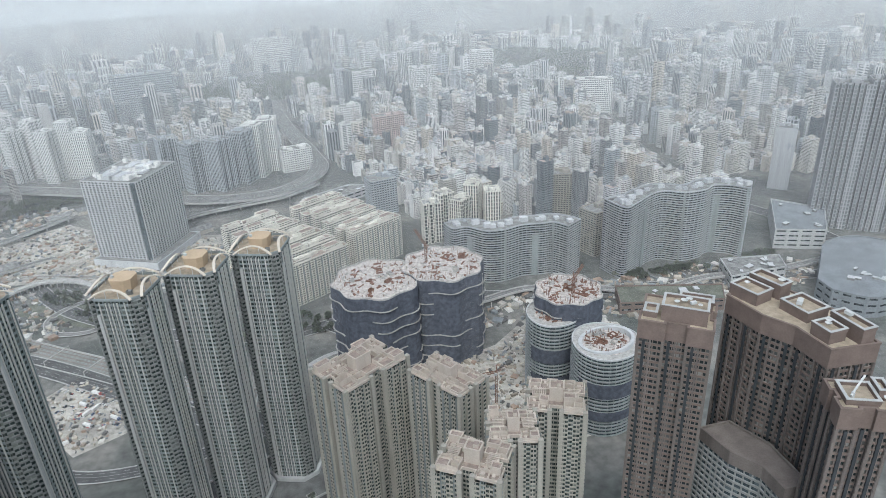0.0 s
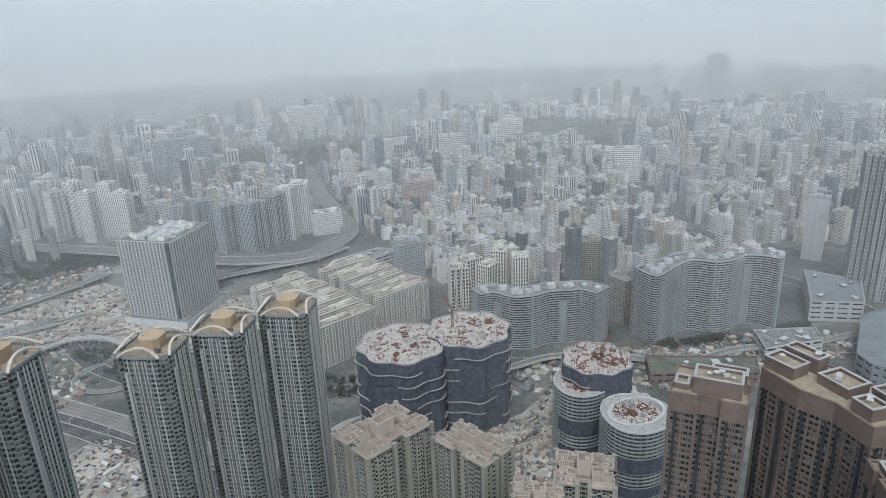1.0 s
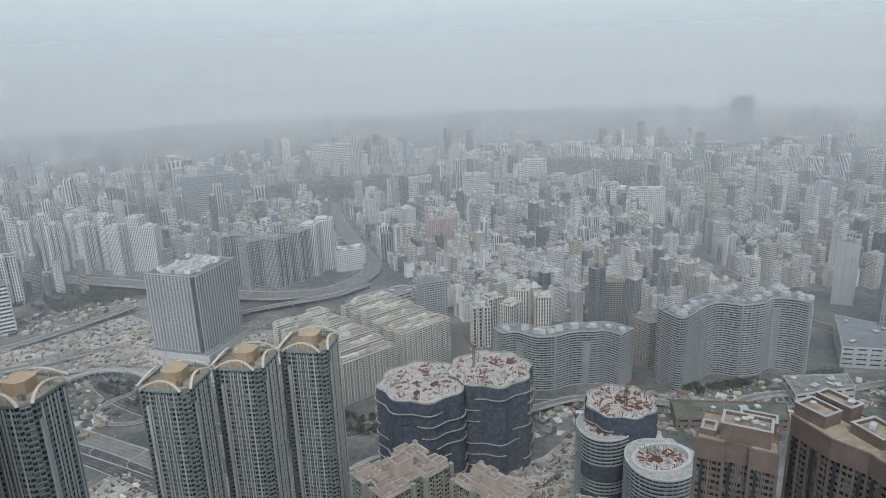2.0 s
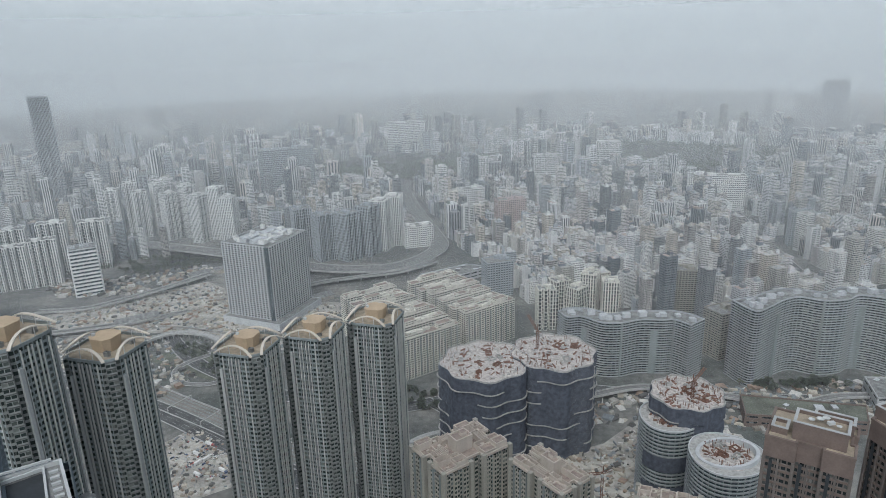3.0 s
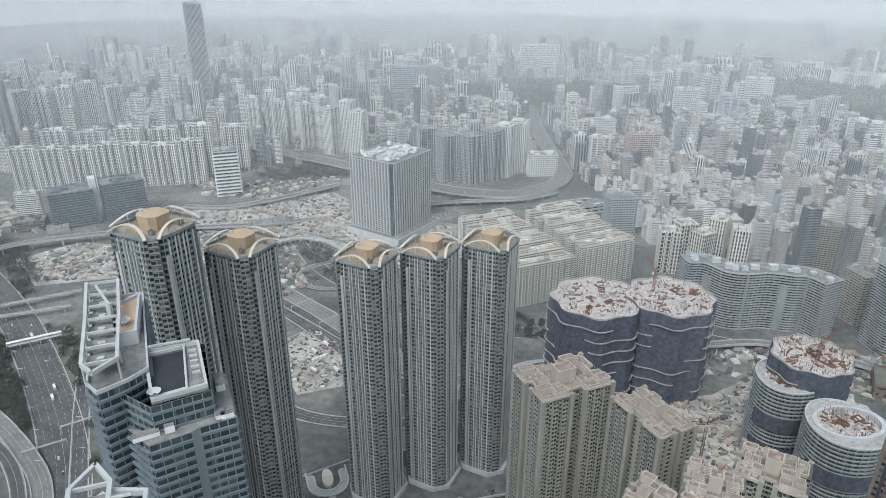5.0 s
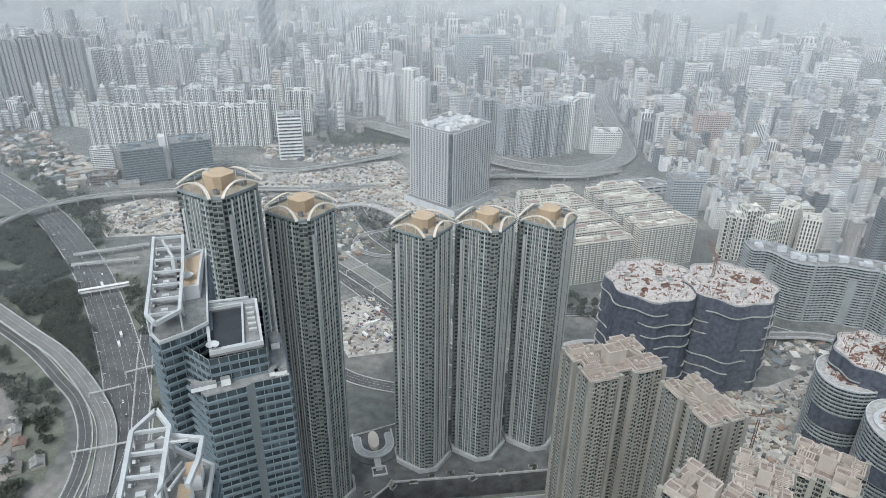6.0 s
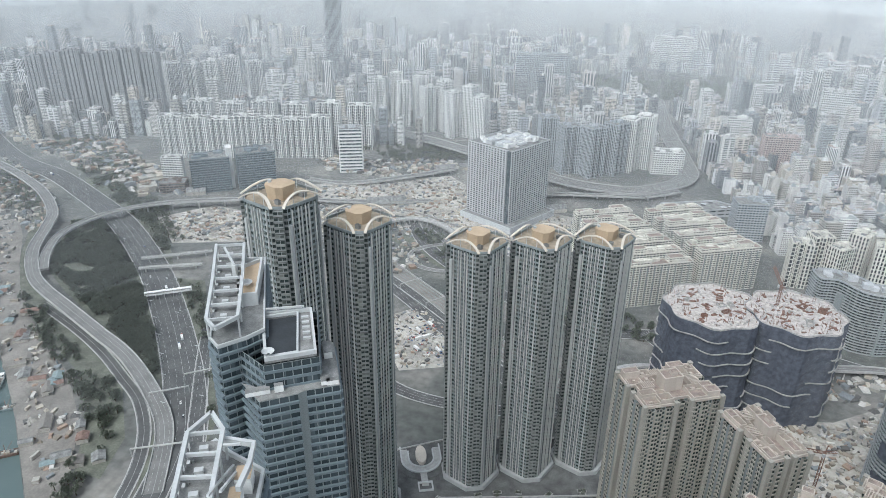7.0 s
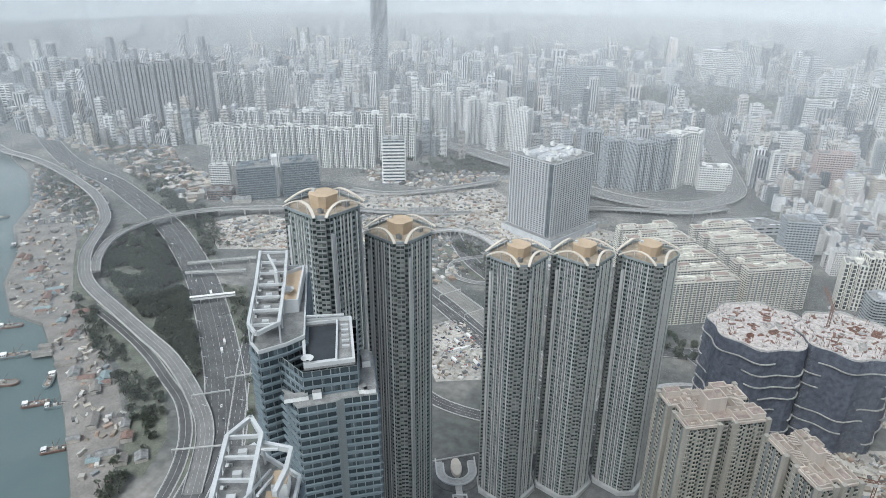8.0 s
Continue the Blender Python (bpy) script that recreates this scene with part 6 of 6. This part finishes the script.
for line, n, half in ((inner, 16, 12), (boul, 18, 10)):
    for k in range(n):
        i = rng.randrange(len(line) - 1)
        d = line[i + 1] - line[i]
        r = rng.uniform(-half, half)
        p = offset(line, r)[i] + d * rng.random()
        copy_thing(bus0 if rng.random() < .25 else car0, pose(p.x, p.y, .3, 0, 0, math.degrees(math.atan2(d.y, d.x)) + (180 if r > 0 else 0)))

# street lamps along the highway
s = Shape(M_PARAPET, M_STEEL)
s.prism([(math.cos(i * math.pi / 3) * .18, math.sin(i * math.pi / 3) * .18) for i in range(6)], 0, 11)
lamp = thing("street_lamp", "grey twin-armed street lamp beside the highway", "street lamp", -470, 520, 0, 0, "highway lamps")
part("pole", s, lamp)
s = Shape(M_STEEL)
s.box(0, 0, 11, 5, .5, .25, bottom=True)
part("arm", s, lamp)
for k in range(4, len(inner) - 4, 5):
    for r in (-16.5, 16.5):
        p = offset(inner, r)[k]
        copy_thing(lamp, pose(p.x, p.y, 0, 0, 0, 0))

# forecourt with curved white planters in front of the towers
t = thing("forecourt", "paved forecourt with a horseshoe of white planter walls", "forecourt", -136, 381, 20, 26)
s = Shape(M_PODIUM)
s.prism([(math.cos(i * math.tau / 28) * 20, math.sin(i * math.tau / 28) * 22) for i in range(28)], -20, 0.1)
part("paving", s, t)


def horseshoe(r):
    return [Vector((-r, r * 0.9, 0))] + [Vector((math.cos(a) * r, math.sin(a) * r, 0)) for a in [radians(180 + 180 * i / 18) for i in range(19)]] + [Vector((r, r * 0.9, 0))]


s = Shape(M_PARAPET)
ribbon(s, horseshoe(12.5), -2.4, 2.4, 0.25)
part("path", s, t, "pale horseshoe path")
for r in (9.6, 15.4):
    s = Shape(M_STEEL)
    wall_strip(s, horseshoe(r), 0, 1.0, 0, 1.4)
    part("planter", s, t, "curved white planter wall")
s = Shape(M_PARAPET, M_STEEL)
s.box(0, -22, 0.1, 5, 14, 0.3)
s.ring(rect(0, -30, 11, 9), rect(0, -30, 9, 7), 0.1, 1.5, 1)
part("path", s, t, "pale path to a walled square")
s = Shape(M_RIB)
s.prism([(math.cos(i * math.tau / 24) * 4.2, 2 + math.sin(i * math.tau / 24) * 9.5) for i in range(24)], 0.1, 3.2)
part("canopy", s, t, "pale oval canopy roof")
t = thing("long_canopy", "pale teal curved canopy beside the netted tower", "canopy", 16, 566, 0, 30)
s = Shape(M_PARAPET, M_TEAL)
o = [(math.cos(i * math.tau / 32) * 34, math.sin(i * math.tau / 32) * 15) for i in range(32)]
i_ = [(math.cos(i * math.tau / 32) * 28, math.sin(i * math.tau / 32) * 9.5) for i in range(32)]
s.ring(o, i_, 8, 10)
part("roof", s, t)
for k in range(0, 32, 4):
    s = Shape(M_PARAPET)
    s.box(o[k][0] * .93, o[k][1] * .9, 0, 1, 1, 8)
    part("post", s, t)


# ---- the town beyond ----
def house_mesh(kind, w, d, h, rng):
    s = Shape(M_HOUSES, M_HOUSEGLASS, M_HOUSES, M_ROOFS)
    n = max(3, round(h / 3.1))
    fh = h / n
    if kind == "tower":
        a, b, c = w / 2, d / 2, min(w, d) * .2
        plan = [(-a, -b), (-c * .5, -b), (-c * .5, -b + c * .6), (c * .5, -b + c * .6), (c * .5, -b), (a, -b), (a, b), (c * .5, b), (c * .5, b - c * .6), (-c * .5, b - c * .6), (-c * .5, b), (-a, b)]
    else:
        plan = rect(0, 0, w, d)
    blank = (rng.choice((0, 1)), 3) if kind == "tenement" else ()
    for i in range(n):
        facade(s, plan, i * fh, fh, rng.choice((3.4, 3.8)), .42, rng.choice((.9, 1.3)), .4, 0.5 if kind != "office" and rng.random() < .75 else 0, blank)
    s.face([(*p, h) for p in plan], 3)
    s.ring(plan, inset(plan, .4), h, h + 1.2)
    r = Shape(M_HOUSES, M_ROOFS)
    bw, bd, bh = rng.uniform(.25, .45) * w, rng.uniform(.3, .5) * d, rng.uniform(3, 6)
    x, y = rng.uniform(-.2, .2) * w, rng.uniform(-.2, .2) * d
    q = rect(x, y, bw, bd)
    r.prism(q, h, h + bh, top=1)
    u = [(a * .5 + x * .5, b * .5 + y * .5) for a, b in q]
    r.prism(u, h + bh, h + bh + 2, top=1)
    for a, b in zip(q, u):
        r.face([(*a, h + bh), (*b, h + bh), (*b, h + bh + .3), (*a, h + bh + .3)])
    return s.mesh(kind + "_house"), r.mesh("roof_house")


rng = random.Random(77)
KINDS = {"tenement": [], "tower": [], "office": []}
for kind, sizes in (("tenement", [(16, 13, 22), (22, 15, 28), (14, 18, 34), (26, 14, 25), (18, 16, 42), (15, 14, 30), (20, 20, 38), (30, 14, 33)]),
                    ("tower", [(20, 18, 58), (18, 17, 72), (24, 20, 84), (22, 22, 66), (17, 17, 78), (26, 18, 96)]),
                    ("office", [(26, 22, 48), (30, 24, 60), (34, 20, 40), (24, 24, 74)])):
    for w, d, h in sizes:
        KINDS[kind].append(house_mesh(kind, w, d, h, rng))
OLD_TOWN = [(120, 1130), (160, 960), (225, 880), (300, 860), (345, 840), (480, 760), (610, 770), (650, 860), (720, 940), (840, 900), (1000, 760), (3600, 1500), (3600, 3600), (-200, 3600), (-60, 1420), (50, 1330), (110, 1200)]
NORTH = [(40, 1400), (-130, 1290), (-330, 1330), (-470, 1380), (-640, 1490), (-900, 1600), (-1200, 1560), (-1560, 1450), (-3600, 1900), (-3600, 3600), (0, 3600)]
WEST = [(-1500, 1060), (-1180, 1010), (-1000, 1120), (-880, 1200), (-640, 1250), (-420, 1220), (-640, 1320), (-900, 1450), (-1300, 1600), (-3000, 1900), (-3000, 1500)]
PARKS = [[(-270, 1870), (60, 1810), (370, 1890), (340, 2170), (40, 2240), (-250, 2150)], [(550, 1890), (1000, 1740), (1260, 2100), (800, 2360)]]
AVENUES = [EXPRESS, [(690, 720), (640, 900), (690, 1200), (860, 1900)]]
BUILT = [(ob.location.x, ob.location.y) for ob in scene.objects if ob.parent is None and ob.get("category") in ("apartment tower", "apartment block", "office block", "building", "hospital")]


def may_build(x, y):
    if not (inside(x, y, OLD_TOWN) or inside(x, y, NORTH) or inside(x, y, WEST)):
        return False
    if any(inside(x, y, p) for p in PARKS) or any(near_line(x, y, l, 34) for l in AVENUES):
        return False
    return all(abs(x - a) + abs(y - b) > 48 for a, b in BUILT)


LABELS = {"tenement": ["pale old tenement with small windows in the close old town", "weathered tenement with roof huts amid its neighbours"],
          "tower": ["slim pale apartment tower rising from the old town", "narrow apartment tower with stacked balconies"],
          "office": ["grey commercial block with rows of windows", "pale flat-topped commercial building"]}
counts = {"tenement": 0, "tower": 0, "office": 0}
M_FARROOFS = painted("distant_roof_screed", [(0.46, 0.46, 0.45), (0.36, 0.36, 0.35), (0.58, 0.57, 0.55), (0.30, 0.33, 0.31), (0.44, 0.37, 0.33), (0.52, 0.52, 0.52)], by="tone")
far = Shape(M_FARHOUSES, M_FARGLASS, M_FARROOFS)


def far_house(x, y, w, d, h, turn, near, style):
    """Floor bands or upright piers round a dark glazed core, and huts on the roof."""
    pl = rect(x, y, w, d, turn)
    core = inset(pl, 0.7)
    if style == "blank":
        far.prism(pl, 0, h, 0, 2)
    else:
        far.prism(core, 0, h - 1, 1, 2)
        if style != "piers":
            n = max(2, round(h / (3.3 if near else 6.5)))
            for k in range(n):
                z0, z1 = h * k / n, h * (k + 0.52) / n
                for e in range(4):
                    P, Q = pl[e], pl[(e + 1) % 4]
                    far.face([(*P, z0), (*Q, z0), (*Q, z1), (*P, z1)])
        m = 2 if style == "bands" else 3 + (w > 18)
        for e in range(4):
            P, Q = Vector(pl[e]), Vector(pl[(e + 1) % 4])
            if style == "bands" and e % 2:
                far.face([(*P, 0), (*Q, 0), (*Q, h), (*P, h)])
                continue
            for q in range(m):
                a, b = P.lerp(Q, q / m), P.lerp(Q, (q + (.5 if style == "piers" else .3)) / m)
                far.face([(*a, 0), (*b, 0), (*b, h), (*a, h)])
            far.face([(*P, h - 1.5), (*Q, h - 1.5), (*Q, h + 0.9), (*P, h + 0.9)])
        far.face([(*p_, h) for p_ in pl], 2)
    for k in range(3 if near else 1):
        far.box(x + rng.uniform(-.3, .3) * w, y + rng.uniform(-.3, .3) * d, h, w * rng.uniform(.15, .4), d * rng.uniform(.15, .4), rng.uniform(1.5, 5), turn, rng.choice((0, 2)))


ca, sa = math.cos(radians(14)), math.sin(radians(14))
sites = []
for ring_lo, ring_hi, cell in ((700, 1600, 19), (1600, 2300, 29), (2300, 3500, 48)):
    n = int(3700 / cell)
    for i in range(-n, n):
        for j in range(0, n):
            u, v = i * cell + (i // 5) * 8, j * cell + (j // 3) * 9
            x, y = ca * u - sa * v, sa * u + ca * v
            dist = math.hypot(x, y)
            if not ring_lo <= dist < ring_hi or abs(math.atan2(x, y)) > radians(56):
                continue
            x += rng.uniform(-.08, .08) * cell
            y += rng.uniform(-.08, .08) * cell
            if rng.random() < 0.06 + .45 * (dist > 1450 and noise.noise(Vector((x * .006, y * .006, 9.0))) < -.1) or not may_build(x, y):
                continue
            sites.append((dist, x, y, cell))
sites.sort()
for dist, x, y, cell in sites:
    high = noise.noise(Vector((x * .0032, y * .0032, 3.0)))
    p = rng.random() + high * .5 - .2 + .1 * (dist > 1500)
    kind = "tower" if p > .7 else "office" if p > .58 else "tenement"
    turn = 14 + rng.choice((0, 0, 90, 180, 270))
    if dist < 1620 and counts[kind] < 300:
        counts[kind] += 1
        me, top = rng.choice(KINDS[kind])
        ob = solid(kind + "_house", me, rng.choice(LABELS[kind]), "house" if kind == "tenement" else kind, x, y, 0, turn, "houses of the old town")
        ob.scale = (.74, .74, rng.uniform(.7, 1.15))
        part("roof_house", top, ob)
        continue
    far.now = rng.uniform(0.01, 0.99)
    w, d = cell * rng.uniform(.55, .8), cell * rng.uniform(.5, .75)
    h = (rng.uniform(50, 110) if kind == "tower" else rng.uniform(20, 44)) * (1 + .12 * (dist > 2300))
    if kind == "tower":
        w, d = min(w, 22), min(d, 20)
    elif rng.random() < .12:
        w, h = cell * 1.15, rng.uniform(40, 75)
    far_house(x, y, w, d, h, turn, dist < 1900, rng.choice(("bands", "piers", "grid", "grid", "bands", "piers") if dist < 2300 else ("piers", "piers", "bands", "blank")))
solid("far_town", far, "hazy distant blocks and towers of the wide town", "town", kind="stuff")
